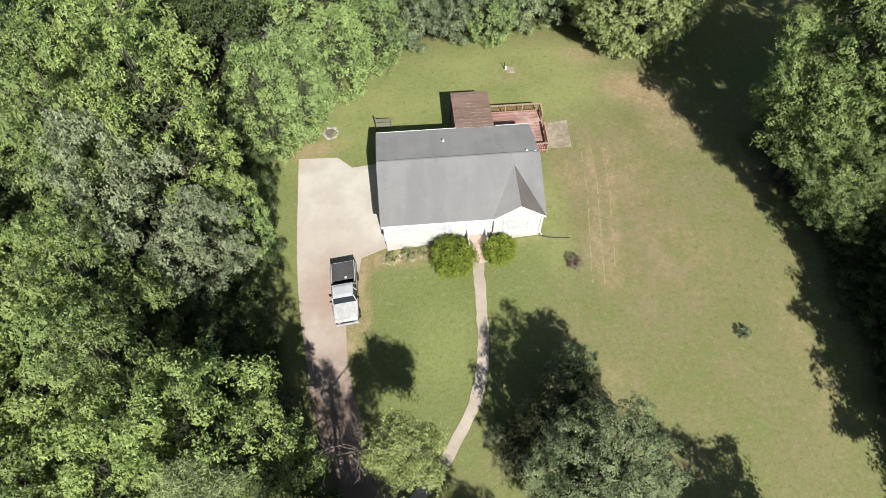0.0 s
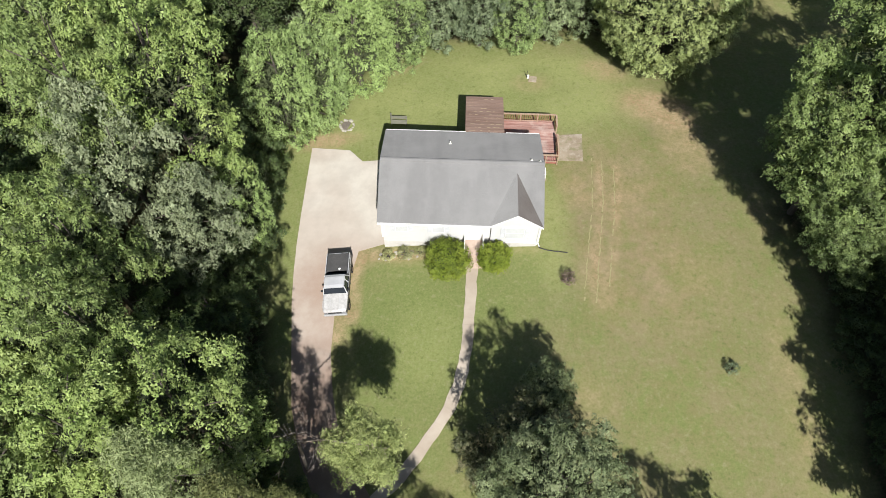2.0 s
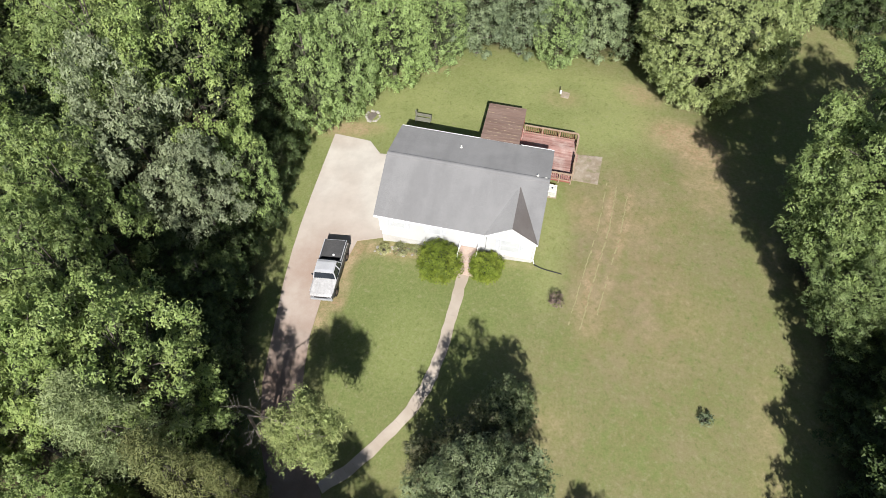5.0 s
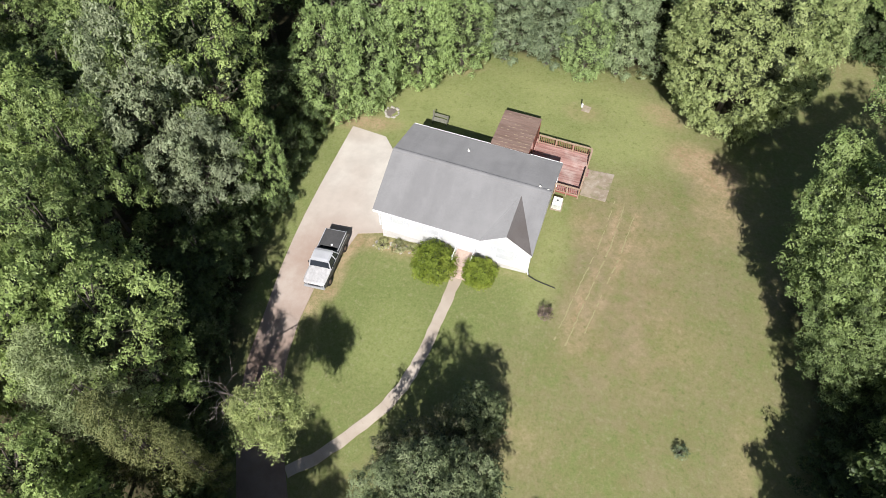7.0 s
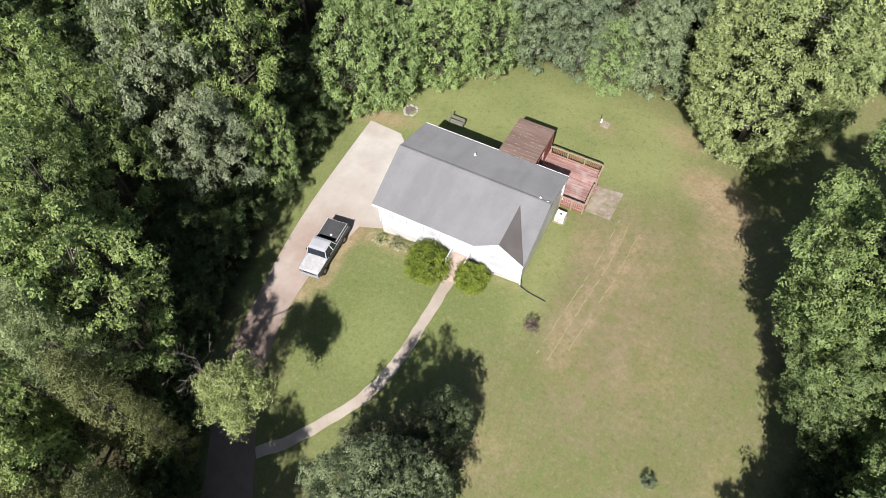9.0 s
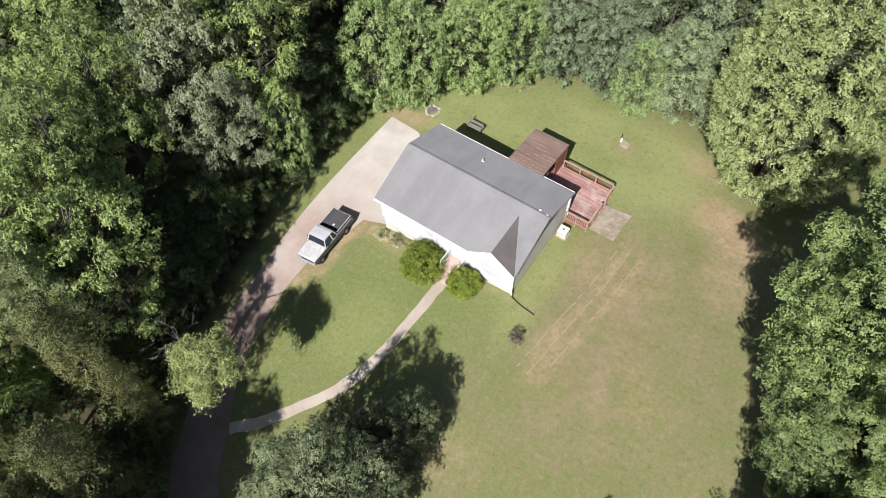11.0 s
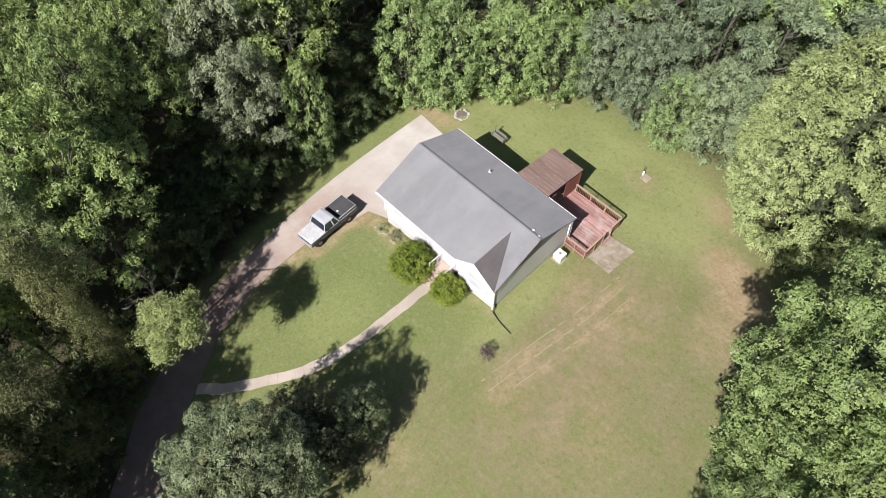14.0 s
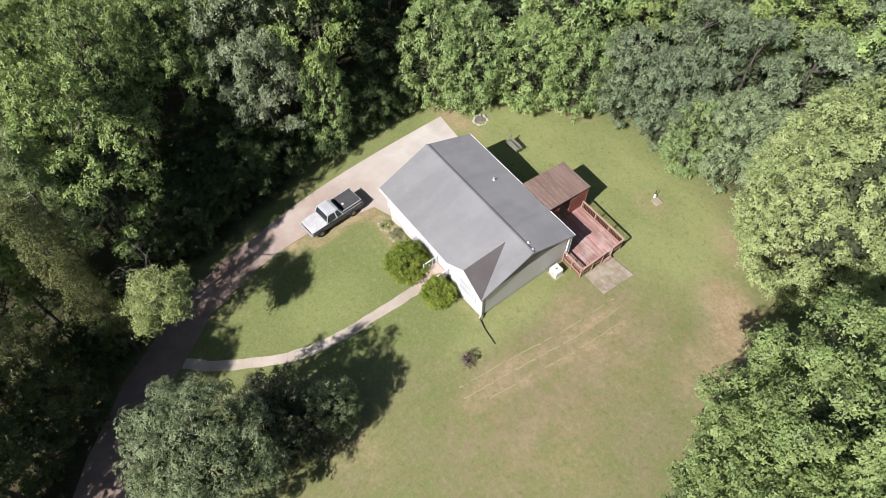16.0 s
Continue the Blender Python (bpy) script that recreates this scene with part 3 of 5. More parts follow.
def walls():
    low = -3.2
    x0, x1, y0, y1 = 0.25, 12.42, 0.6, 8.75
    t = 0.18
    base = bmesh.new()
    for a in ((x0 + 0.02, 8.68, y0 + 0.02, y0 + t - 0.02), (x0 - 0.03, x1 + 0.03, y1 - t, y1 + 0.03), (x0 - 0.03, x0 + t, y0 + t, y1 - t), (x1 - t, x1 + 0.03, y0 + t, y1 - t)):
        box(base, *a, low, 0.02)
    box(base, 8.72, x1 + 0.03, 0.3, y0 - 0.03, low, 0.02)
    part("foundation", base, "block", house, "pale painted block foundation wall")
    part("wall", boxed(x0, 8.7, y0, y0 + t, -0.7, EAVE - 0.02), "siding", house)
    for a in ((x0, x1, y1 - t, y1), (x0, x0 + t, y0 + t, y1 - t)):
        part("wall", boxed(*a, 0.02, EAVE - 0.02), "siding", house)
    part("wall", boxed(x1 - t, x1 + 0.07, 0.6, y1 - t, 0.02, EAVE - 0.02), "siding_end", house, "pale grey end wall")
    # the front wing under the cross gable, with its pointed top
    bm = bmesh.new()
    front = [(8.75, 0.02), (12.42, 0.02), (12.42, 2.86), (10.58, 4.30), (8.75, 2.86)]
    a = [bm.verts.new((x, 0.33, z)) for x, z in front]
    b = [bm.verts.new((x, 0.59, z)) for x, z in front]
    bm.faces.new(a), bm.faces.new(b[::-1])
    for i in range(5):
        bm.faces.new((a[i], b[i], b[(i + 1) % 5], a[(i + 1) % 5]))
    bmesh.ops.recalc_face_normals(bm, faces=bm.faces)
    part("wall", bm, "siding", house)
    # pointed end walls
    for x in (0.25, 12.31):
        bm = bmesh.new()
        tri = [(0.62, EAVE), (8.73, EAVE), (RY, RIDGE - 0.2)]
        a = [bm.verts.new((x, y, z)) for y, z in tri]
        b = [bm.verts.new((x + 0.18, y, z)) for y, z in tri]
        bm.faces.new(a), bm.faces.new(b[::-1])
        for i in range(3):
            bm.faces.new((a[i], b[i], b[(i + 1) % 3], a[(i + 1) % 3]))
        bmesh.ops.recalc_face_normals(bm, faces=bm.faces)
        part("gable_wall", bm, "gable_shade", house, "gable end in a grey that holds the overhang's shade")
    for x, y in ((0.21, 0.56), (12.47, 0.29), (12.52, 8.79)):
        part("corner_trim", boxed(x - 0.06, x + 0.06, y - 0.06, y + 0.06, -0.05 if x > 5 else 0.0, EAVE - 0.06, 0.008), "trim", house)


def roofs():
    k = (RIDGE - EAVE) / RY

    top = bmesh.new()
    slab(top, [(0, 0, EAVE), (8.6, 0, EAVE), (10.58, 3.9, EAVE + 3.9 * k), (L, 0, EAVE), (L, RY, RIDGE), (0, RY, RIDGE)], 0.11)
    part("roof_slope", top, "shingle", house, "streaked grey front roof slope")
    back = slab(bmesh.new(), [(0, RY, RIDGE), (L, RY, RIDGE), (L, D, EAVE), (0, D, EAVE)], 0.11)
    part("roof_slope", back, "shingle", house)
    tip = (10.58, -0.02, 4.45)
    inner = (10.58, 3.9, EAVE + 3.9 * k)
    # each gable slope's brightness is put into its own shingle colour
    part("roof_slope", slab(bmesh.new(), [(8.6, -0.02, EAVE + 0.004), tip, inner], 0.10), "shingle_pale", house, "pale grey cross gable slope")
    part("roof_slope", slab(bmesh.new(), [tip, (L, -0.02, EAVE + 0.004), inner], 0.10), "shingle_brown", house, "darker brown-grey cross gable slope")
    cap = bmesh.new()
    for a, b in ((0.0, 4.0), (4.0, 8.2), (8.2, L)):
        slab(cap, [(a, RY - 0.17, RIDGE + 0.012), (b, RY - 0.17, RIDGE + 0.012), (b, RY, RIDGE + 0.065), (a, RY, RIDGE + 0.065)], 0.07)
        slab(cap, [(a, RY, RIDGE + 0.065), (b, RY, RIDGE + 0.065), (b, RY + 0.17, RIDGE + 0.012), (a, RY + 0.17, RIDGE + 0.012)], 0.07)
    part("ridge_vent", cap, "shingle", house, "raised grey ridge vent")
    # white edges under the roof
    part("fascia", boxed(0.0, 8.6, -0.02, 0.012, EAVE - 0.27, EAVE - 0.012), "trim", house)
    part("fascia", boxed(0.0, L, D - 0.012, D + 0.02, EAVE - 0.25, EAVE - 0.012), "trim", house)
    part("soffit", boxed(0.02, 8.58, 0.014, 0.59, EAVE - 0.29, EAVE - 0.26), "trim", house)
    for (x0, z0), (x1, z1) in (((8.6, EAVE), (10.58, 4.45)), ((10.58, 4.45), (L, EAVE))):
        part("rake_board", slab(bmesh.new(), [(x0, -0.05, z0 - 0.02), (x1, -0.05, z1 - 0.02), (x1, -0.022, z1 - 0.02), (x0, -0.022, z0 - 0.02)], 0.2), "trim", house)
    for x in (-0.02, L + 0.02):
        for (ya, za), (yb, zb) in (((0, EAVE), (RY, RIDGE)), ((RY, RIDGE), (D, EAVE))):
            part("rake_board", slab(bmesh.new(), [(x - 0.015, ya, za - 0.02), (x + 0.015, ya, za - 0.02), (x + 0.015, yb, zb - 0.02), (x - 0.015, yb, zb - 0.02)], 0.10), "shingle", house)
    # gutters and downspouts
    for y, x0, x1 in ((D + 0.06, 0.0, 6.6), (D + 0.06, 9.9, L), (-0.06, 0.0, 8.55)):
        g = bmesh.new()
        box(g, x0, x1, y - 0.04, y + 0.04, EAVE - 0.16, EAVE - 0.14)
        box(g, x0, x1, y - 0.04, y - 0.032, EAVE - 0.14, EAVE - 0.03)
        box(g, x0, x1, y + 0.032, y + 0.04, EAVE - 0.14, EAVE - 0.03)
        part("gutter", g, "trim", house, "white metal gutter")
    for x, y in ((12.52, 0.12), (12.52, 8.95)):
        d = tube(bmesh.new(), [(x, y, EAVE - 0.12), (x, y + 0.1, EAVE - 0.4), (x, y + 0.12, 0.3 if x > 5 else -1.4), (x + 0.12, y - 0.12, 0.1 if x > 5 else -1.6)], [0.045] * 4, 6)
        part("downspout", d, "trim", house)
    # vent pipes through the back slope
    for x, y, h, r in ((5.35, 7.2, 0.26, 0.05), (11.7, 5.05, 0.16, 0.035), (12.35, 4.9, 0.10, 0.035)):
        z = EAVE + (D - y) * (RIDGE - EAVE) / (D - RY)
        v = cylinder(x, y, z - 0.05, z + h, r, 10)
        tube(v, [(x, y, z - 0.03), (x, y, z + 0.07)], [0.14, 0.07], 10)
        part("vent_pipe", v, "white_metal", house, "pale roof vent pipe")


def window(x0, x1, z0, z1, y, shutters=True):
    w = part("window", boxed(x0 - 0.06, x1 + 0.06, y - 0.05, y + 0.01, z0 - 0.06, z1 + 0.06, 0.01), "trim", house)
    for a, b in ((z0, (z0 + z1) / 2 - 0.02), ((z0 + z1) / 2 + 0.02, z1)):
        part("pane", boxed(x0, x1, y - 0.056, y - 0.052, a, b), "blind", w)
    if shutters:
        for a in (x0 - 0.42, x1 + 0.08):
            s = bmesh.new()
            box(s, a, a + 0.34, y - 0.04, y - 0.004, z0 - 0.05, z1 + 0.05, 0.008)
            for k in range(8):
                z = z0 + (z1 - z0) * (k + 0.5) / 8
                box(s, a + 0.04, a + 0.30, y - 0.05, y - 0.041, z - 0.05, z + 0.03)
            part("shutter", s, "shutter", w, "grey louvred shutter")


walls()
roofs()
window(1.3, 2.2, 0.9, 2.2, 0.6)
window(4.2, 5.1, 0.9, 2.2, 0.6)
window(9.9, 11.3, 0.8, 2.2, 0.33)
window(0.9, 1.8, 1.0, 2.2, 8.7, False)

# front door and stoop
door = part("door", boxed(7.0, 7.92, 0.55, 0.6, 0.05, 2.1, 0.01), "trim", house, "white panelled front door")
part("handle", tube(bmesh.new(), [(7.08, 0.55, 1.05), (7.08, 0.47, 1.05)], [0.03, 0.03], 8), "chrome", door)
stoop = tagged(empty("front_stoop", 7.45, 0, -0.8), "small brick stoop with white railings at the front door", "stoop")
for k in range(4):
    part("step", boxed(-0.75, 0.75, -1.1 - 0.28 * k + 0.28, 0.56 if k == 0 else -1.1 - 0.28 * k + 0.56, -0.5, 0.66 - 0.18 * k, 0.012), "brick", stoop)
for s in (-1, 1):
    rail = part("railing", boxed(s * 0.72 - 0.03, s * 0.72 + 0.03, -0.8, 0.55, 1.55, 1.61, 0.01), "trim", stoop, "white painted railing")
    for y in (-0.77, 0.5):
        part("post", boxed(s * 0.72 - 0.04, s * 0.72 + 0.04, y - 0.04, y + 0.04, 0.664, 1.68, 0.008), "trim", rail)
    for k in range(8):
        y = -0.62 + 0.14 * k
        part("baluster", boxed(s * 0.72 - 0.015, s * 0.72 + 0.015, y - 0.015, y + 0.015, 0.75, 1.55), "trim", rail)

# ---- deck and porch ----
FLOOR = -0.12
deck = tagged(empty("deck", 0, 0, 0), "worn red-stained timber deck with tan railings", "deck")
rows_of = [8.62 + 0.147 * k for k in range(31)]
for y in rows_of:
    xa = 12.47 if y < 8.85 else 9.86
    bm = boxed(xa, 14.5, y, y + 0.138, FLOOR - 0.035, FLOOR, 0.004)
    part("plank", bm, "deck", deck)
frame_bm = bmesh.new()
for a in ((9.9, 14.46, 13.0, 13.05), (12.5, 14.46, 8.64, 8.69), (14.41, 14.46, 8.7, 13.0), (9.9, 9.95, 8.9, 13.0)):
    box(frame_bm, *a, FLOOR - 0.23, FLOOR - 0.037)
part("joist_frame", frame_bm, "red_wood", deck)
posts = [(9.92, 13.1), (11.45, 13.1), (12.95, 13.1), (14.48, 13.1), (14.55, 11.9), (14.55, 10.9), (14.55, 9.8), (14.5, 8.6), (13.5, 8.6), (12.55, 8.6)]
for x, y in posts:
    part("post", boxed(x - 0.05, x + 0.05, y - 0.05, y + 0.05, ground_z(x, y) - 0.1, FLOOR + 0.98, 0.008), "rail", deck)


def railing(a, b):
    d = Vector((b[0] - a[0], b[1] - a[1]))
    n = d.normalized()
    side = Vector((-n.y, n.x)) * 0.07

    def bar(name, z0, z1, w, mat):
        s = side * w / 0.07
        bm = slab(bmesh.new(), [(a[0] + s.x, a[1] + s.y, z1), (b[0] + s.x, b[1] + s.y, z1), (b[0] - s.x, b[1] - s.y, z1), (a[0] - s.x, a[1] - s.y, z1)], z1 - z0)
        return part(name, bm, mat, deck)

    bar("top_rail", FLOOR + 0.93, FLOOR + 0.97, 0.075, "rail")
    bar("bottom_rail", FLOOR + 0.08, FLOOR + 0.15, 0.02, "rail")
    count = int(d.length / 0.16)
    for k in range(1, count):
        x, y = a[0] + d.x * k / count, a[1] + d.y * k / count
        baluster_at.append((x, y))


baluster_at = []
railing((9.92, 13.1), (14.48, 13.1))
railing((14.55, 13.04), (14.55, 11.9))
railing((14.55, 10.9), (14.55, 8.66))
railing((12.55, 8.6), (14.48, 8.6))
first = part("baluster", boxed(-0.02, 0.02, -0.02, 0.02, FLOOR + 0.14, FLOOR + 0.93), "red_wood", deck)
first.location = (*baluster_at[0], 0)
for x, y in baluster_at[1:]:
    share("baluster", first.data, deck, pose(x, y, 0))
part("stair_tread", boxed(14.56, 14.80, 10.97, 11.83, FLOOR - 0.2, FLOOR - 0.15, 0.006), "deck", deck)

porch = tagged(empty("back_porch", 0, 0, 0), "covered back porch with red boards under a brown sheet roof", "porch")
PX0, PX1, PY0, PY1, PZ0, PZ1 = 6.55, 9.78, 8.95, 13.75, 2.84, 2.12
n_sheets = 12
for k in range(n_sheets):
    ya, yb = PY0 + (PY1 - PY0) * k / n_sheets, PY0 + (PY1 - PY0) * (k + 1) / n_sheets + 0.02
    za, zb = PZ0 + (PZ1 - PZ0) * k / n_sheets + 0.012, PZ0 + (PZ1 - PZ0) * (k + 1) / n_sheets - 0.004
    part("roof_board", slab(bmesh.new(), [(PX0, ya, za), (PX1, ya, za), (PX1, yb, zb), (PX0, yb, zb)], 0.03), "rust_roof", porch)
rng = random.Random(8)
streaks = bmesh.new()
for k in range(1, n_sheets):
    y = PY0 + (PY1 - PY0) * k / n_sheets + 0.06
    z = PZ0 + (PZ1 - PZ0) * (y - PY0) / (PY1 - PY0) + 0.012
    x = PX0 + rng.uniform(0.1, 0.9)
    while x < PX1 - 0.5:
        ln = rng.uniform(0.15, 0.55)
        if rng.random() < (0.75 if k < 8 else 0.35):
            slab(streaks, [(x, y - 0.018, z + 0.012), (x + ln, y - 0.014, z + 0.012), (x + ln - 0.04, y + 0.014, z + 0.006), (x + 0.03, y + 0.018, z + 0.006)], 0.01)
        x += ln + rng.uniform(0.12, 0.5)
tagged(part("leaf_litter", streaks, "lichen", porch, "yellowed litter caught along the seams"), kind="stuff")
for x, y in ((6.65, 13.6), (8.2, 13.6), (9.7, 13.6)):
    part("post", boxed(x - 0.06, x + 0.06, y - 0.06, y + 0.06, ground_z(x, y) - 0.1, 2.03, 0.01), "red_wood", porch)
part("beam", boxed(6.6, 9.76, 13.52, 13.66, 1.93, 2.06, 0.01), "red_wood", porch)
part("floor", boxed(6.6, 9.84, 8.8, 13.55, FLOOR - 0.2, FLOOR - 0.02), "deck", porch)
for k in range(11):
    y = 9.3 + 0.395 * k
    if 3 <= k <= 5:
        continue
    part("wall_board", boxed(9.70, 9.735, y, y + 0.385, FLOOR, 1.95, 0.004), "red_wood", porch)
for k in range(8):
    x = 6.62 + 0.39 * k
    part("wall_board", boxed(x, x + 0.38, 13.665, 13.69, FLOOR - 0.2, FLOOR + 0.9, 0.004), "red_wood", porch)

# ---- small yard things ----
ac = tagged(empty("air_conditioner", 13.08, 7.35, ground_z(13.08, 7.35)), "cream outdoor air conditioner unit beside the house wall", "air conditioner")
part("base_pad", boxed(-0.48, 0.48, -0.48, 0.48, -0.1, 0.06, 0.01), "slab", ac)
part("casing", boxed(-0.39, 0.39, -0.39, 0.39, 0.062, 0.80, 0.04), "white_metal", ac)
grille = bmesh.new()
for r in (0.10, 0.17, 0.24, 0.31):
    tube(grille, [(r * math.cos(a * math.tau / 20), r * math.sin(a * math.tau / 20), 0.815) for a in range(21)], [0.008] * 21, 5)
part("fan_grille", grille, "metal", ac)
part("fan_hub", cylinder(0, 0, 0.803, 0.83, 0.07, 12), "black", ac)
for k in range(9):
    part("louvre", boxed(-0.32, 0.32, -0.398, -0.392, 0.16 + 0.065 * k, 0.19 + 0.065 * k), "metal", ac)

pts = [(12.60, 0.14, 0.55), (12.72, 0.06, 0.12), (13.3, -0.10, 0.05), (13.9, -0.22, 0.05), (14.4, -0.28, 0.05), (14.9, -0.36, 0.05)]
pts = [(x, y, ground_z(x, y) + z) for x, y, z in pts]
tagged(part("drain_pipe", tube(bmesh.new(), pts, [0.038] * 6, 10), "black"), "black corrugated drain pipe lying on the grass", "pipe")

rng = random.Random(3)


def stone_mesh(seed, name="stone"):
    bm = bmesh.new()
    bmesh.ops.create_icosphere(bm, subdivisions=1, radius=1.0)
    for v in bm.verts:
        v.co *= 1 + 0.28 * noise.noise(v.co * 1.3 + Vector((seed * 5.1, 0, 0)))
        v.co.z = max(v.co.z * 0.7, -0.4)
    me = bpy.data.meshes.new(name)
    bm.to_mesh(me)
    bm.free()
    me.materials.append(M["stone"])
    return me


stones = [stone_mesh(s) for s in range(5)]
cx, cy = -4.35, 14.2
ring = tagged(empty("fire_ring", cx, cy, ground_z(cx, cy)), "ring of pale field stones round a fire pit", "fire pit")
part("ash_bed", cylinder(0, 0, -0.05, 0.03, 0.55, 20), "ash", ring)
for k in range(15):
    a = k * math.tau / 15 + rng.uniform(-0.1, 0.1)
    r = 0.64 + rng.uniform(-0.05, 0.05)
    s = rng.uniform(0.12, 0.17)
    share("stone", stones[k % 5], ring, pose(r * math.cos(a), r * math.sin(a), 0.05, rz=rng.uniform(0, 360)) @ Matrix.Diagonal((s, s * rng.uniform(0.8, 1.2), s, 1)))

bed = tagged(empty("rock_bed", 1.6, -0.1, ground_z(1.6, -0.1)), "pale edging stones along the front foundation", "rocks")
for k in range(22):
    x, y = rng.uniform(-1.9, 2.6), rng.uniform(-0.55, 0.25)
    s = rng.uniform(0.06, 0.15)
    share("stone", stones[k % 5], bed, pose(x, y, ground_z(1.6 + x, -0.1 + y) - ground_z(1.6, -0.1) + 0.02, rz=rng.uniform(0, 360)) @ Matrix.Diagonal((s * 1.2, s, s * 0.8, 1)))

wx, wy = 12.85, 19.35
well = tagged(empty("well_cover", wx, wy, ground_z(wx, wy), -8), "small concrete well slab with a white pipe cap", "well")
part("slab", boxed(-0.33, 0.42, -0.38, 0.36, -0.1, 0.09, 0.02), "slab", well)
part("pipe_cap", cylinder(-0.42, 0.12, -0.05, 0.34, 0.10, 14), "trim", well, "white capped pipe")
part("stake", tube(bmesh.new(), [(-0.55, 0.25, -0.1), (-0.56, 0.27, 0.75)], [0.035, 0.03], 8), "black", well)

bx, by = 0.55, 13.9
bench = tagged(empty("garden_bench", bx, by, ground_z(bx, by), 0), "greyed wooden garden bench on the back lawn", "bench")
for k in range(4):
    part("seat_slat", boxed(-0.72, 0.72, -0.22 + 0.12 * k, -0.12 + 0.12 * k, 0.42, 0.45, 0.005), "bench_wood", bench)
for k in range(3):
    part("back_slat", boxed(-0.72, 0.72, 0.30, 0.33, 0.52 + 0.13 * k, 0.62 + 0.13 * k, 0.005), "bench_wood", bench)
for x in (-0.68, 0.68):
    for y, h in ((-0.2, 0.62), (0.27, 0.88)):
        part("leg", boxed(x - 0.035, x + 0.035, y - 0.035, y + 0.035, -0.12, h, 0.006), "bench_wood", bench)
    part("armrest", boxed(x - 0.045, x + 0.045, -0.25, 0.28, 0.622, 0.65, 0.006), "bench_wood", bench)
for x, y, h in ((-0.2, 14.3, 1.2),):
    post = tagged(empty("yard_post", x, y, ground_z(x, y)), "grey wooden post standing on the back lawn", "post")
    part("shaft", tube(bmesh.new(), [(0, 0, -0.3), (0, 0, h)], [0.07, 0.06], 8), "bench_wood", post)
    part("cap", cylinder(0, 0, h + 0.001, h + 0.05, 0.075, 8, 0.05), "bench_wood", post)


# ---- pickup truck ----
def pickup():
    """Front towards local -y, ground at z = 0."""
    t = tagged(empty("pickup_truck", -3.16, -3.05, ground_z(-3.2, -3.0) + 0.05, 1.2), "old silver and charcoal pickup truck parked on the driveway", "pickup truck")
    # level it to the driveway
    gx = (ground_z(-2.2, -3) - ground_z(-4.2, -3)) / 2
    gy = (ground_z(-3.2, -1) - ground_z(-3.2, -5)) / 4
    t.matrix_basis = pose(-3.08, -3.05, ground_z(-3.1, -3.0) + 0.06, math.degrees(math.atan(gy)), -math.degrees(math.atan(gx)), 1.5)
    t.scale = (1.0, 0.95, 1.0)
    W = 0.97

    def shell(rows, mat, name, label=""):
        """rows: y and a half cross-section (x, z) from the sill to the middle."""
        bm = bmesh.new()
        rings = []
        for y, prof in rows:
            pts = [(-x, z) for x, z in prof] + [(x, z) for x, z in reversed(prof)]
            rings.append([bm.verts.new((x, y, z)) for x, z in pts])
        for r, s in zip(rings, rings[1:]):
            for k in range(len(r) - 1):
                bm.faces.new((r[k], r[k + 1], s[k + 1], s[k]))
        bm.faces.new(rings[0])
        bm.faces.new(rings[-1][::-1])
        bmesh.ops.recalc_face_normals(bm, faces=bm.faces)
        return part(name, bm, mat, t, label, smooth=False)

    def sill(w, top):
        return [(w - 0.05, 0.42), (w, 0.62), (w, top - 0.08), (w - 0.05, top)]

    # lower body in charcoal, then the silver upper surfaces
    shell([(-2.62, sill(0.86, 0.92)), (-2.45, sill(W - 0.02, 0.97)), (-1.0, sill(W, 1.0)), (0.62, sill(W, 1.0))], "two_tone", "front_body", "charcoal lower body")
    hood = [(-2.66, [(0.84, 0.90), (0.80, 0.95), (0.4, 0.97)]), (-2.5, [(0.95, 0.96), (0.88, 1.02), (0.4, 1.05)]), (-1.7, [(0.96, 1.0), (0.88, 1.07), (0.4, 1.11)]), (-1.08, [(0.965, 1.02), (0.88, 1.10), (0.4, 1.14)])]
    shell(hood, "hood", "hood", "sun-bleached silver hood")
    crease = bmesh.new()
    for s in (-0.34, 0.34):
        tube(crease, [(s, -2.45, 1.055), (s * 1.1, -1.7, 1.112), (s * 1.2, -1.12, 1.145)], [0.012] * 3, 5)
    part("hood_crease", crease, "silver", t)
    # cab: glasshouse and roof
    shell([(-1.08, [(0.94, 1.0), (0.93, 1.13)]), (-0.72, [(0.94, 1.0), (0.80, 1.66)]), (0.25, [(0.94, 1.0), (0.80, 1.67)]), (0.52, [(0.94, 1.0), (0.90, 1.2)])], "glass", "glasshouse", "dark cab windows")
    shell([(-0.82, [(0.80, 1.60), (0.76, 1.68), (0.4, 1.71)]), (-0.60, [(0.83, 1.64), (0.77, 1.74), (0.4, 1.775)]), (0.12, [(0.83, 1.65), (0.77, 1.755), (0.4, 1.785)]), (0.36, [(0.80, 1.60), (0.76, 1.68), (0.4, 1.70)])], "silver", "cab_roof", "silver cab roof")
    for s in (-1, 1):
        for a, b in (((-1.1, 0.95, 1.08), (-0.75, 0.81, 1.68)), ((-0.06, 0.96, 1.05), (-0.08, 0.82, 1.68)), ((0.56, 0.95, 1.05), (0.28, 0.81, 1.68))):
            part("pillar", tube(bmesh.new(), [(s * a[1], a[0], a[2]), (s * b[1], b[0], b[2])], [0.045, 0.04], 6), "silver", t)
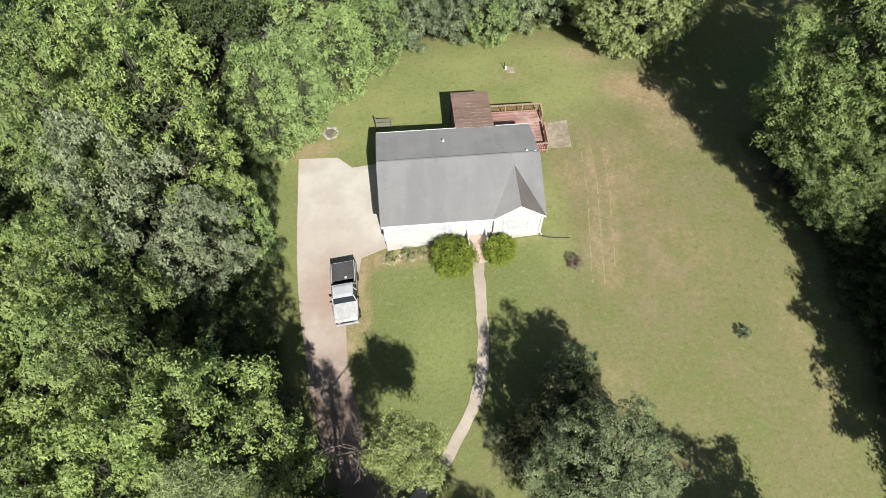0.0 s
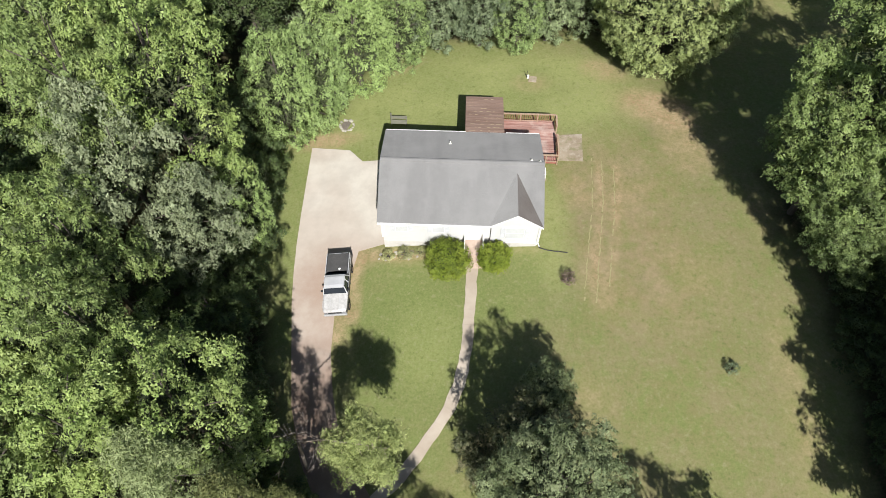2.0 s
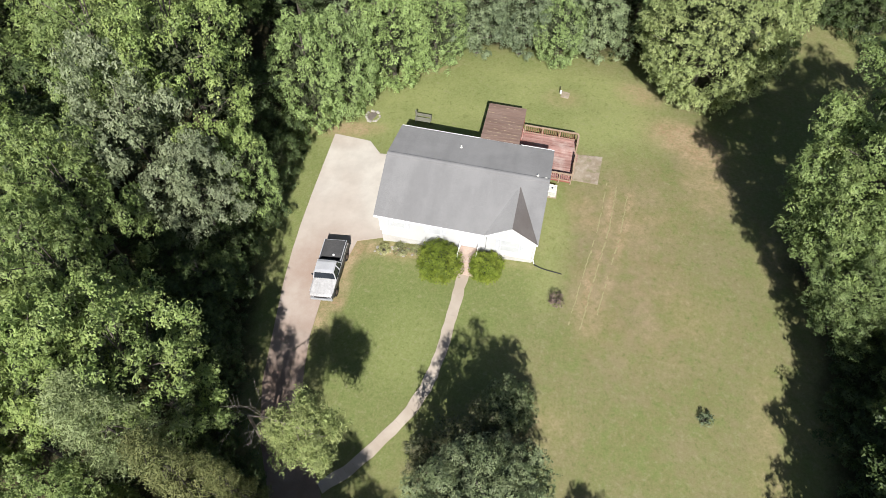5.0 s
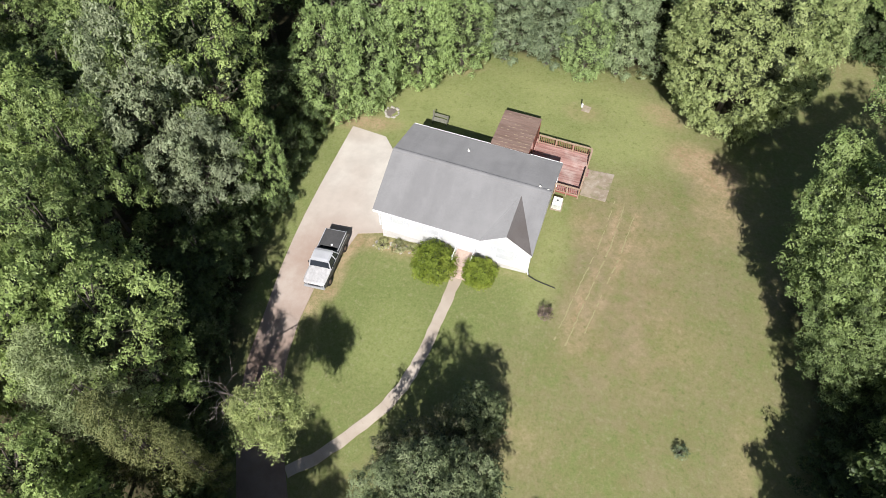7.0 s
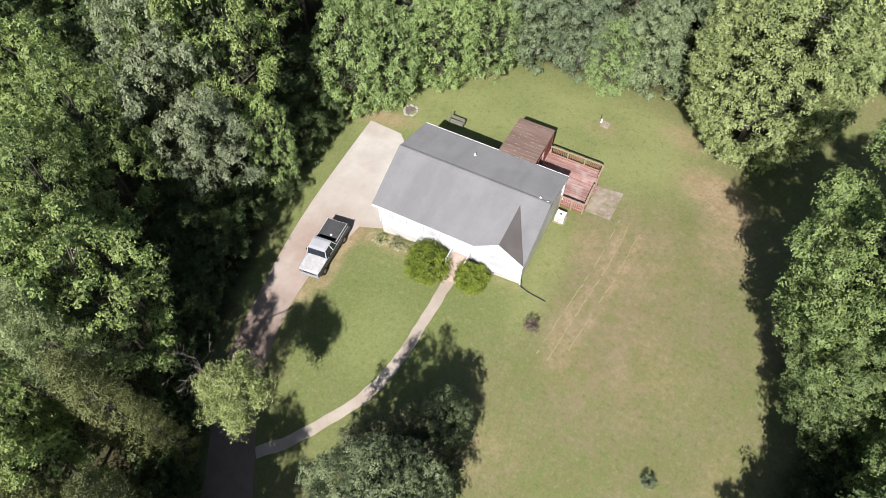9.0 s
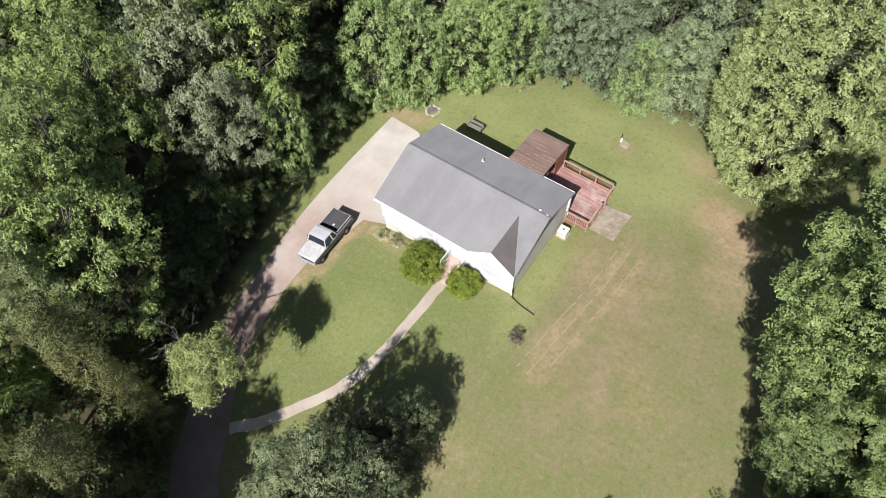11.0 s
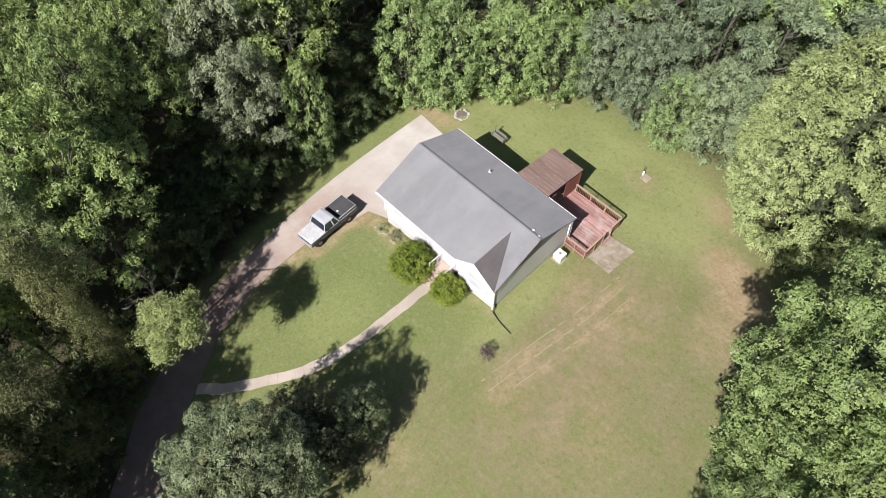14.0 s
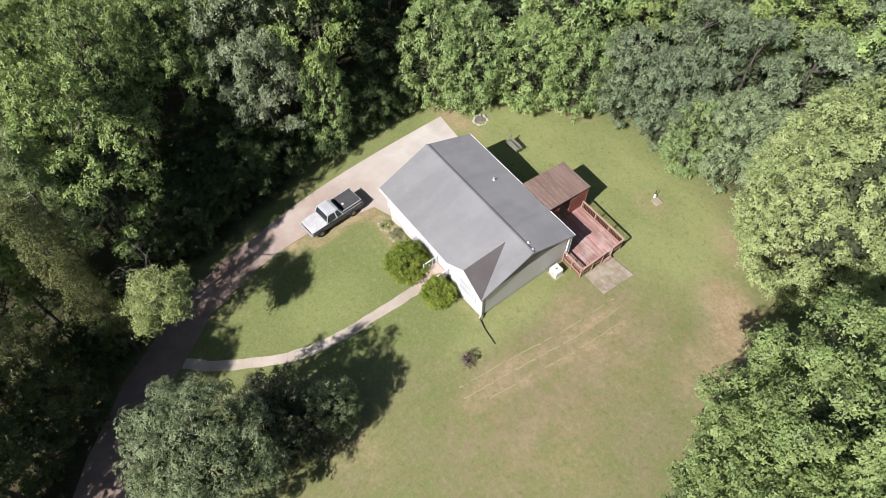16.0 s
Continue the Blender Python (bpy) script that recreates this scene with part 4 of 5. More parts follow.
    for s in (-1, 1):
        part("door", boxed(s * 0.975 - 0.012, s * 0.975 + 0.012, -0.98, 0.42, 0.55, 1.04, 0.008), "two_tone", t)
        part("mirror", boxed(s * 1.08 - 0.09, s * 1.08 + 0.09, -0.86, -0.74, 1.08, 1.26, 0.02), "black", t)
        part("side_trim", boxed(s * 0.985 - 0.012, s * 0.985 + 0.012, -2.3, 2.55, 0.985, 1.03, 0.006), "silver", t)
    # bed
    bedpan = bmesh.new()
    box(bedpan, -0.97, -0.80, 0.64, 2.66, 0.48, 1.24, 0.03)
    box(bedpan, 0.80, 0.97, 0.64, 2.66, 0.48, 1.24, 0.03)
    box(bedpan, -0.80, 0.80, 0.62, 0.70, 0.5, 1.24, 0.01)
    box(bedpan, -0.80, 0.80, 0.70, 2.60, 0.50, 0.62)
    part("bed_sides", bedpan, "two_tone", t)
    part("tailgate", boxed(-0.80, 0.80, 2.60, 2.67, 0.55, 1.22, 0.015), "silver", t)
    for s in (-1, 1):
        part("bed_rail", boxed(s * 0.93 - 0.03, s * 0.93 + 0.03, 0.64, 2.67, 1.242, 1.275, 0.01), "silver", t)
    part("bed_cover", boxed(-0.845, 0.845, 0.95, 2.60, 1.20, 1.262, 0.02), "liner", t, "black bed cover")
    part("bed_floor", boxed(-0.79, 0.79, 0.705, 0.94, 0.63, 0.9), "liner", t)
    part("tool_box", boxed(-0.79, 0.79, 0.40, 0.62, 1.02, 1.22, 0.03), "silver", t, "pale panel behind the cab")
    part("cap_disc", cylinder(0.22, 1.12, 1.262, 1.29, 0.10, 12), "trim", t, "white round lid lying in the bed")
    # bumpers, grille, lamps
    part("front_bumper", boxed(-0.93, 0.93, -2.80, -2.64, 0.46, 0.68, 0.04), "metal", t)
    part("front_panel", boxed(-0.88, 0.88, -2.645, -2.60, 0.66, 0.93, 0.012), "hood", t)
    part("rear_bumper", boxed(-0.90, 0.90, 2.68, 2.80, 0.48, 0.66, 0.03), "chrome", t)
    part("grille", boxed(-0.55, 0.55, -2.675, -2.648, 0.72, 0.86, 0.01), "black", t)
    for s in (-1, 1):
        part("headlight", boxed(s * 0.72 - 0.13, s * 0.72 + 0.13, -2.68, -2.63, 0.72, 0.89, 0.015), "chrome", t)
        part("tail_light", boxed(s * 0.88 - 0.06, s * 0.88 + 0.06, 2.661, 2.69, 0.8, 1.1, 0.008), "red_wood", t)
        for y in (-1.85, 1.55):
            w = part("wheel", tube(bmesh.new(), [(s * 0.76, y, 0.36), (s * 0.78, y, 0.36), (s * 0.97, y, 0.36), (s * 0.99, y, 0.36)], [0.31, 0.37, 0.37, 0.31], 20), "rubber", t, "black tyre")
            part("rim", tube(bmesh.new(), [(s * 0.97, y, 0.36), (s * 1.0, y, 0.36)], [0.23, 0.17], 14), "rim", w)


pickup()


# ---- trees ----
def unit(a):
    return a / np.maximum(np.linalg.norm(a, axis=1)[:, None], 1e-9)


def leaf_cloud(seed, centres, radii, counts, size, squash=0.75, lift=0.45, thin=0.72, reach=0.32, loose=0.36, helio=-0.25, spray=9):
    """Sprays of a few leaves spread over the outer shell of each clump, facing out of it and up to the light."""
    g = np.random.default_rng(seed)
    few = np.maximum(3, np.asarray(counts) // spray)
    c = np.repeat(np.asarray(centres, float), few, axis=0)
    r = np.repeat(np.asarray(radii, float), few)
    n = len(c)
    d = unit(g.normal(size=(n, 3)))
    d[:, 2] = np.where((d[:, 2] < -0.15) & (g.random(n) < 0.75), -d[:, 2], d[:, 2])
    bumps = 1 + 0.2 * np.sin(d[:, 0] * 7 + c[:, 1] * 3) * np.sin(d[:, 1] * 7 + c[:, 2] * 3) + 0.14 * np.sin(d[:, 2] * 9 + c[:, 0] * 5)
    rad = r * bumps * (1.0 - reach * g.random(n) ** 1.2 + 0.22 * g.random(n) ** 3)
    p = c + d * rad[:, None] * np.array([1, 1, squash])
    nor = unit(d * 0.9 + np.array([0.0, helio, 1.0]) * lift + g.normal(scale=loose * 0.7, size=(n, 3)))
    # the leaves of each spray lie roughly in one tilted plane
    p, nor = np.repeat(p, spray, axis=0), np.repeat(nor, spray, axis=0)
    n = len(p)
    off = g.normal(size=(n, 3)) * size * 0.75
    off -= nor * (np.sum(off * nor, axis=1) * 0.7)[:, None]
    p = p + off
    nor = unit(nor + g.normal(scale=loose * 0.7, size=(n, 3)))
    a = unit(np.cross(nor, g.normal(size=(n, 3))))
    b = np.cross(nor, a)
    s = size * g.uniform(0.6, 1.3, n)[:, None]
    v = np.stack([p - a * s * 0.5 - b * s * thin * 0.5, p - a * s * 0.4 + b * s * thin * 0.5, p + a * s * 0.55], 1).reshape(-1, 3)
    return v, np.arange(n * 3).reshape(-1, 3)


def tangle(seed, centres, radii, squash, fill, count=12):
    """The close inside of each clump: broken scraps for twigs and old leaves, gap shade painted into them."""
    g = np.random.default_rng(seed)
    c = np.repeat(np.asarray(centres, float), count, axis=0)
    r = np.repeat(np.asarray(radii, float), count)[:, None]
    n = len(c)
    p = c + unit(g.normal(size=(n, 3))) * r * fill * g.random((n, 1)) ** 0.5 * np.array([1, 1, squash])
    v = p[:, None] + g.normal(size=(n, 3, 3)) * r[:, None] * 0.19 * np.array([1, 1, squash])
    return v.reshape(-1, 3), np.arange(n * 3).reshape(-1, 3)


def joined(*pieces):
    vs, fs, at = [], [], 0
    for v, f in pieces:
        vs.append(v), fs.append(f + at)
        at += len(v)
    return np.concatenate(vs), np.concatenate(fs)


def mesh_of(name, v, f, material, inside=0):
    me = bpy.data.meshes.new(name)
    me.vertices.add(len(v))
    me.vertices.foreach_set("co", v.ravel())
    me.loops.add(f.size)
    me.loops.foreach_set("vertex_index", f.ravel().astype(np.int32))
    me.polygons.add(len(f))
    me.polygons.foreach_set("loop_start", np.arange(0, f.size, 3, dtype=np.int32))
    me.update(calc_edges=True)
    me.materials.append(M[material])
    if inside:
        me.materials.append(M["inner_shade"])
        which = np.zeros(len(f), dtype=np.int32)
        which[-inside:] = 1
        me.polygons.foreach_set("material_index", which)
    return me


def clump_plan(seed, rx, rz, count, zc, size, low=-0.35, jitter=0.2, lobes=0, lobe=1.4):
    """Clumps spread over an uneven egg of half-width rx and half-height rz about the height zc, with some inside.

    With lobes, the egg is made of that many boughs of the radius lobe, each with its own clumps and gaps between."""
    g = np.random.default_rng(seed)
    centres, radii, inner = [], [], []
    golden = math.pi * (3 - math.sqrt(5))
    spots = lobes or count
    if lobes:
        rx, rz = rx - lobe * 0.55, rz - lobe * 0.4
    for k in range(spots):
        z = 1 - (1 - low) * (k + 0.5) / spots
        a = golden * k + g.normal() * 0.25
        s = math.sqrt(max(0, 1 - z * z))
        wob = min(max(1 + jitter * g.normal(), 0.55), 1.25)
        x, y, z = s * math.cos(a) * rx * wob, s * math.sin(a) * rx * wob, zc + z * rz * min(wob, 1.12)
        inner.append((x * 0.5, y * 0.5, zc + (z - zc) * 0.5))
        if not lobes:
            centres.append((x, y, z))
            radii.append(size * g.uniform(0.7, 1.3))
            continue
        big = lobe * g.uniform(0.72, 1.28)
        each = max(3, round(count / lobes * (big / lobe) ** 2))
        out = np.array([x, y, 0.0]) / (math.hypot(x, y) + 0.4)
        for d in unit(g.normal(size=(each, 3)) + out * 0.55 + np.array([0, 0, 0.75])):
            q = big * g.uniform(0.55, 1.0)
            centres.append((x + d[0] * q, y + d[1] * q, z + d[2] * q * 0.62))
            radii.append(size * g.uniform(0.65, 1.3))
    return centres, radii, inner if lobes else inner[::3]


def woody(bm, height, targets, thick, seed):
    """A tapered trunk with limbs that reach for the clumps."""
    g = random.Random(seed)
    lean = (g.uniform(-0.3, 0.3), g.uniform(-0.3, 0.3))
    spine = [(lean[0] * k, lean[1] * k, -0.4 + (height * 0.82 + 0.4) * k) for k in (0, 0.25, 0.5, 0.75, 1.0)]
    tube(bm, spine, [thick * 1.25, thick, thick * 0.8, thick * 0.55, thick * 0.2], 8)
    for x, y, z in targets:
        f = min(0.95, max(0.2, (z - 0.35 * math.hypot(x, y)) / (height * 0.82)))
        s = Vector((lean[0] * f, lean[1] * f, height * 0.82 * f))
        e = Vector((x, y, z))
        m = s.lerp(e, 0.55) + Vector((0, 0, 0.25))
        tube(bm, [s, m, e], [thick * 0.38, thick * 0.2, 0.02], 5)
    return bm


def make_tree(name, label, seed, height, rx, material, clumps, clump_size, per_clump, leaf, trunk=0.22, crown_low=0.3, jitter=0.2, thin=0.62, squash=0.74, lift=0.55, low=-0.45, lobes=0, lobe=1.4):
    zc = height * (1 + crown_low) / 2
    rz = height * (1 - crown_low) / 2
    c, r, inner = clump_plan(seed, rx - clump_size * 0.5, rz - clump_size * 0.4, clumps, zc, clump_size, low, jitter, lobes, lobe)
    t = tagged(new(name), label, "tree")
    counts = [max(8, int(per_clump * (q / clump_size) ** 2)) for q in r]
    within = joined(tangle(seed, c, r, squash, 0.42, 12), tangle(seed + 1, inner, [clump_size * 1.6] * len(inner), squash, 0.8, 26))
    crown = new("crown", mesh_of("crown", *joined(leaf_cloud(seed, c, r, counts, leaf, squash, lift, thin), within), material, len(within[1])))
    crown.parent = t
    part("trunk", woody(bmesh.new(), height, [] if name == "thicket" else c[::max(1, len(c) // 12)], trunk, seed), "bark", t)
    return t


def make_pine(name, label, seed, height, rx, trunk=0.16, bare=0.35, material="needle", tufts=90, per=70, flat=1.0, wide=1.0):
    """A pine: whorls of limbs that carry tufts of long thin needles."""
    g = random.Random(seed)
    t = tagged(new(name), label, "pine tree")
    bm = tube(bmesh.new(), [(0, 0, -0.4), (0.05, 0.02, height * 0.5), (0.02, 0.0, height * 0.97)], [trunk * 1.2, trunk * 0.75, 0.03], 8)
    c = []
    for k in range(tufts):
        u = (k + 0.5) / tufts
        z = height * (bare + (1 - bare) * u)
        w = rx * (1.0 - 0.75 * u ** 1.6) * (0.55 + 0.45 * min(1, u * 5))
        a = k * 2.4 + g.uniform(-0.4, 0.4)
        q = w * math.sqrt(g.uniform(0.12, 1.0)) * (0.82 + 0.34 * math.sin(2 * a + 0.8 + 2.5 * u))
        e = (q * math.cos(a), q * math.sin(a) * flat, z + 0.12 * q)
        c.append(e)
        if k % 3 == 0:
            tube(bm, [(0, 0, z - 0.15 * q), (e[0] * 0.5, e[1] * 0.5, z), e], [trunk * 0.28, trunk * 0.16, 0.012], 5)
    v, f = leaf_cloud(seed, c, [g.uniform(0.38, 0.66) * wide for _ in c], [per] * len(c), 0.20, 0.8, 0.35, 0.32, 0.75, 0.8)
    crown = new("crown", mesh_of("crown", v, f, material))
    crown.parent = t
    part("trunk", bm, "bark", t)
    return t


def make_leaning_pine(seed, x, y):
    """A young pine that reaches out of the wood over the driveway, its crown hanging in a flat fan round the bent tip."""
    g = random.Random(seed)
    z0 = ground_z(x, y)
    t = tagged(empty("pine_tree", x, y, z0), "small yellow-green pine leaning out of the wood over the driveway", "pine tree")
    line = [Vector(p) for p in ((0, 0, -0.4), (0.7, -0.15, 4.2 - z0), (2.7, -0.7, 7.0 - z0), (4.1, -1.0, 7.7 - z0), (5.4, -1.2, 8.0 - z0), (6.5, -1.3, 7.8 - z0))]
    bm = tube(bmesh.new(), line, [0.14, 0.10, 0.055, 0.04, 0.026, 0.010], 8)
    tufts = []
    for k in range(88):
        u = (k + 0.5) / 88
        f = 2.1 + 2.9 * u
        p = line[int(f)].lerp(line[min(int(f) + 1, 5)], f - int(f))
        wide = 1.85 * min(1.0, 0.6 + 2.2 * u) * (1.0 - 0.5 * u ** 2)
        side = wide * g.uniform(-1.0, 1.0) * (1.0 + 0.25 * math.sin(9 * u))
        e = p + Vector((0.45 * abs(side) + g.uniform(-0.4, 0.4), side, -0.22 * abs(side) - g.uniform(-0.15, 1.3)))
        tufts.append(tuple(e))
        if k % 3 == 0:
            tube(bm, [p, p.lerp(e, 0.5) + Vector((g.uniform(-0.2, 0.2), 0, 0.15)), e], [0.022, 0.014, 0.006], 5)
    v, f = leaf_cloud(seed, tufts, [g.uniform(0.5, 0.85) for _ in tufts], [230] * len(tufts), 0.20, 0.8, 0.5, 0.30, 0.75, 0.6)
    crown = new("crown", mesh_of("crown", v, f, "needle"))
    crown.parent = t
    part("trunk", bm, "pale_bark", t)
    for k in range(10):
        twigs = bmesh.new()
        p0 = line[1].lerp(line[2], g.uniform(0.1, 1.0))
        a = radians(g.uniform(60, 300))
        ln = g.uniform(1.2, 2.6)
        p1 = p0 + Vector((math.cos(a - 0.2) * ln * 0.5, math.sin(a - 0.2) * ln * 0.5, ln * g.uniform(-0.1, 0.2)))
        p2 = p0 + Vector((math.cos(a + 0.15) * ln, math.sin(a + 0.15) * ln, ln * g.uniform(-0.2, 0.25)))
        tube(twigs, [p0, p1, p2], [0.010, 0.008, 0.004], 5)
        for q in range(5):
            b = a + g.uniform(-0.9, 0.9)
            s0 = p1.lerp(p2, g.random())
            tube(twigs, [s0, s0 + Vector((math.cos(b), math.sin(b), g.uniform(-0.2, 0.3))) * g.uniform(0.3, 0.8)], [0.008, 0.003], 4)
        part("bare_branch", twigs, "dead_wood", t, "bare grey dead branch")
    return t


def stand(tree, x, y, size=1.0, tall=1.0, turn=0.0, sink=0.0):
    tree.matrix_basis = pose(x, y, ground_z(x, y) - sink, 0, 0, turn)
    tree.scale = (size, size, size * tall)
    return tree


PLACED = []
KINDS = {
    "bright": dict(name="broadleaf_tree", label="tall broadleaf tree with bright green lumpy crown", seed=11, height=17, rx=4.3, material="leaf_bright", clumps=185, clump_size=0.62, per_clump=126, leaf=0.19, crown_low=0.25, jitter=0.20, lobes=32, lobe=1.35),
    "bright2": dict(name="broadleaf_tree", label="broad green hardwood with layered leaf clumps", seed=23, height=18, rx=5.0, material="leaf_bright", clumps=250, clump_size=0.62, per_clump=126, leaf=0.18, crown_low=0.18, jitter=0.20, lobes=42, lobe=1.4),
    "dense": dict(name="edge_tree", label="low dense fresh-green tree at the wood's edge", seed=31, height=8.5, rx=3.4, material="leaf_dense", clumps=210, clump_size=0.45, per_clump=95, leaf=0.16, crown_low=0.0, jitter=0.08, low=-0.9, lift=0.75),
    "blue": dict(name="edge_tree", label="blue-green leafy tree at the wood's edge", seed=37, height=9.5, rx=3.2, material="leaf_blue", clumps=190, clump_size=0.48, per_clump=95, leaf=0.17, crown_low=0.0, jitter=0.10, low=-0.9, squash=0.6, lobes=42, lobe=1.0),
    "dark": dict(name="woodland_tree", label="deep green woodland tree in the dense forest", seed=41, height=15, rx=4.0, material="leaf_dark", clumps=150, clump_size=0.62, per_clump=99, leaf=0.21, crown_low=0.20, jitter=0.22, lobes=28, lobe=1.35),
    "grey": dict(name="grey_leaved_tree", label="grey-green leaved tree with ragged crown", seed=47, height=16, rx=4.2, material="leaf_grey", clumps=190, clump_size=0.55, per_clump=100, leaf=0.19, crown_low=0.20, jitter=0.24, lobes=34, lobe=1.3),
    "olive": dict(name="round_crowned_tree", label="big round light green tree with dense skirted crown", seed=53, height=16, rx=6.3, material="leaf_olive", clumps=1050, clump_size=0.56, per_clump=170, leaf=0.14, crown_low=0.0, jitter=0.035, low=-0.8, lift=0.8),
    "silver": dict(name="silvery_lawn_tree", label="silvery green lone tree on the front lawn", seed=59, height=11.6, rx=4.1, material="leaf_silver", clumps=300, clump_size=0.55, per_clump=210, leaf=0.115, crown_low=0.0, jitter=0.16, low=-0.85, lift=0.6),
    "canopy": dict(name="broadleaf_tree", label="tall hardwood with fine bright green leaf clumps", seed=29, height=20, rx=5.0, material="leaf_canopy", clumps=700, clump_size=0.54, per_clump=150, leaf=0.145, crown_low=0.08, jitter=0.13, low=-0.8, lobes=58, lobe=1.4),
    # russet: brown shrub, and dark filler for the lawn tree's own shaded side
    "russet": dict(name="shade_tree", label="brown-tinged foliage added round the lawn tree's shaded side", seed=83, height=6.0, rx=2.5, material="leaf_russet", clumps=90, clump_size=0.5, per_clump=95, leaf=0.17, crown_low=0.05, jitter=0.25, low=-0.8, trunk=0.09),
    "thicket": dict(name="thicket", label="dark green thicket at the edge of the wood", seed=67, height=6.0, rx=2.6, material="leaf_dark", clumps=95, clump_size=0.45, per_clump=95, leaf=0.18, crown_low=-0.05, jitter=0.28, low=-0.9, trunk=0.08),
}
PROTO = {}


def plant(kind, x, y, top, radius, turn):
    """A tree of that kind with its top at the height top and about that radius."""
    k = KINDS[kind]
    height = top - ground_z(x, y)
    s, tall = radius / k["rx"], (height / k["height"]) / (radius / k["rx"])
    m = pose(x, y, ground_z(x, y), 0, 0, turn) @ Matrix.Diagonal((s, s, s * tall, 1))
    if kind not in PROTO:
        PROTO[kind] = make_tree(**k)
        PROTO[kind].matrix_basis = m
        PLACED.append((x, y, radius))
        return PROTO[kind]
    ob = PROTO[kind]
    keep = ob.scale.copy()
    ob.scale = (1, 1, 1)
    made = copy_thing(ob, m)
    ob.scale = keep
    PLACED.append((x, y, radius))
    return made


LEFT = [("bright2", -13.9, 3.5, 21.0, 4.5), ("bright", -18.7, 2.2, 20.2, 3.9), ("grey", -15.2, -2.2, 17.9, 3.6), ("grey", -12.2, -2.7, 11.4, 2.9), ("dense", -10.6, 1.7, 8.2, 2.0), ("bright", -16.4, -8.0, 17.2, 3.2),
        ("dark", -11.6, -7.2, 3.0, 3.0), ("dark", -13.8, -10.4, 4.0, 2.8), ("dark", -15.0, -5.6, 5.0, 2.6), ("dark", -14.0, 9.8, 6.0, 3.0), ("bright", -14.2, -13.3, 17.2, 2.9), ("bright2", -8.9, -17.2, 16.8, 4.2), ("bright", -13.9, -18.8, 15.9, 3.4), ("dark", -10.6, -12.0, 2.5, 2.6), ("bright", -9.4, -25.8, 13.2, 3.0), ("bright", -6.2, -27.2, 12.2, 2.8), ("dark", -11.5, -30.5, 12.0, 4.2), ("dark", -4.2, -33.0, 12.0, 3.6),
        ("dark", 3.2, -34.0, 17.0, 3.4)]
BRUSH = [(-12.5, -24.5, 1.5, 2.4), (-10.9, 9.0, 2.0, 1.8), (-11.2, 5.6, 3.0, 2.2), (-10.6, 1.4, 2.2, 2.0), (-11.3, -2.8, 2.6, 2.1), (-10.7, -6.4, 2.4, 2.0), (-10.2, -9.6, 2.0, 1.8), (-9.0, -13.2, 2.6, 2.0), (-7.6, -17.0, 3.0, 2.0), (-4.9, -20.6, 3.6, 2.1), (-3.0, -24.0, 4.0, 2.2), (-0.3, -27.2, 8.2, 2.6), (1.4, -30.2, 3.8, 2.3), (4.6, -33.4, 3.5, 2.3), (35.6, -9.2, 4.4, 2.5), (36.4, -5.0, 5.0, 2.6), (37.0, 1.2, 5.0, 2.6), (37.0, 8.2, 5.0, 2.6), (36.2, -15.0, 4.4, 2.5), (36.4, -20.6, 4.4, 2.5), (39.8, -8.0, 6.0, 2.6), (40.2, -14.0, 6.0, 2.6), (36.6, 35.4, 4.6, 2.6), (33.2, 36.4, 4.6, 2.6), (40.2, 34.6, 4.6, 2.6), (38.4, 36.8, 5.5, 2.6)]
BACK = [("dense", -9.3, 12.5, 9.2, 3.0), ("dense", -7.3, 14.9, 7.8, 3.3), ("dense", -3.4, 19.1, 6.8, 3.2), ("dense", -0.1, 21.9, 6.6, 3.0), ("blue", 3.6, 24.4, 7.8, 3.1), ("blue", 7.8, 24.8, 8.2, 3.0), ("dense", 11.4, 24.2, 5.6, 2.4),
        ("blue", 14.4, 25.3, 8.4, 3.0), ("blue", 18.0, 26.4, 8.8, 3.2), ("olive", 24.2, 22.2, 18.2, 6.3), ("bright", 37.0, 37.6, 9.0, 3.6), ("bright", 42.6, 35.0, 11.0, 3.8), ("dense", 30.8, 35.2, 7.5, 3.2), ("blue", 11.4, 28.2, 12.4, 3.4), ("blue", 15.8, 29.0, 13.6, 3.7), ("blue", 20.4, 31.8, 13.5, 3.8), ("blue", 6.4, 29.0, 11.0, 3.4)]
# the last dark tree stands unseen, added to shade the driveway's lower end
RIGHT = [("canopy", 33.1, 3.8, 23.6, 5.3), ("canopy", 36.4, 0.4, 21.6, 4.6), ("canopy", 34.4, -0.9, 14.0, 3.9), ("bright", 39.2, 10.2, 18.0, 4.6), ("canopy", 40.6, 2.0, 20.0, 4.6), ("canopy", 38.8, -5.4, 17.5, 4.0), ("dark", 37.6, -12.2, 16.5, 4.5), ("dark", 38.0, -17.6, 16.5, 4.6), ("dark", 36.9, -23.4, 16.0, 4.6), ("dark", 37.8, -29.0, 16.0, 4.8), ("dark", 22.0, -31.6, 14.5, 3.8), ("dark", 35.8, -20.2, 14.0, 3.6), ("silver", 12.0, -20.3, 12.6, 3.8), ("silver", 12.5, -12.6, 5.0, 1.7), ("russet", 10.8, -15.8, 5.6, 2.5), ("russet", 8.2, -16.4, 1.6, 1.7), ("russet", 12.6, -15.2, 3.6, 1.9), ("dark", 4.0, -32.0, 14.0, 2.8), ("dark", 7.2, -36.5, 14.0, 4.0)]
rng = random.Random(77)
for kind, x, y, top, radius in LEFT + BACK + RIGHT:
    plant(kind, x, y, top, radius, rng.uniform(0, 360))
for x, y, top, radius in BRUSH:
    plant("thicket", x, y, top, radius, rng.uniform(0, 360))
PLACED = PLACED[:-len(BRUSH)]

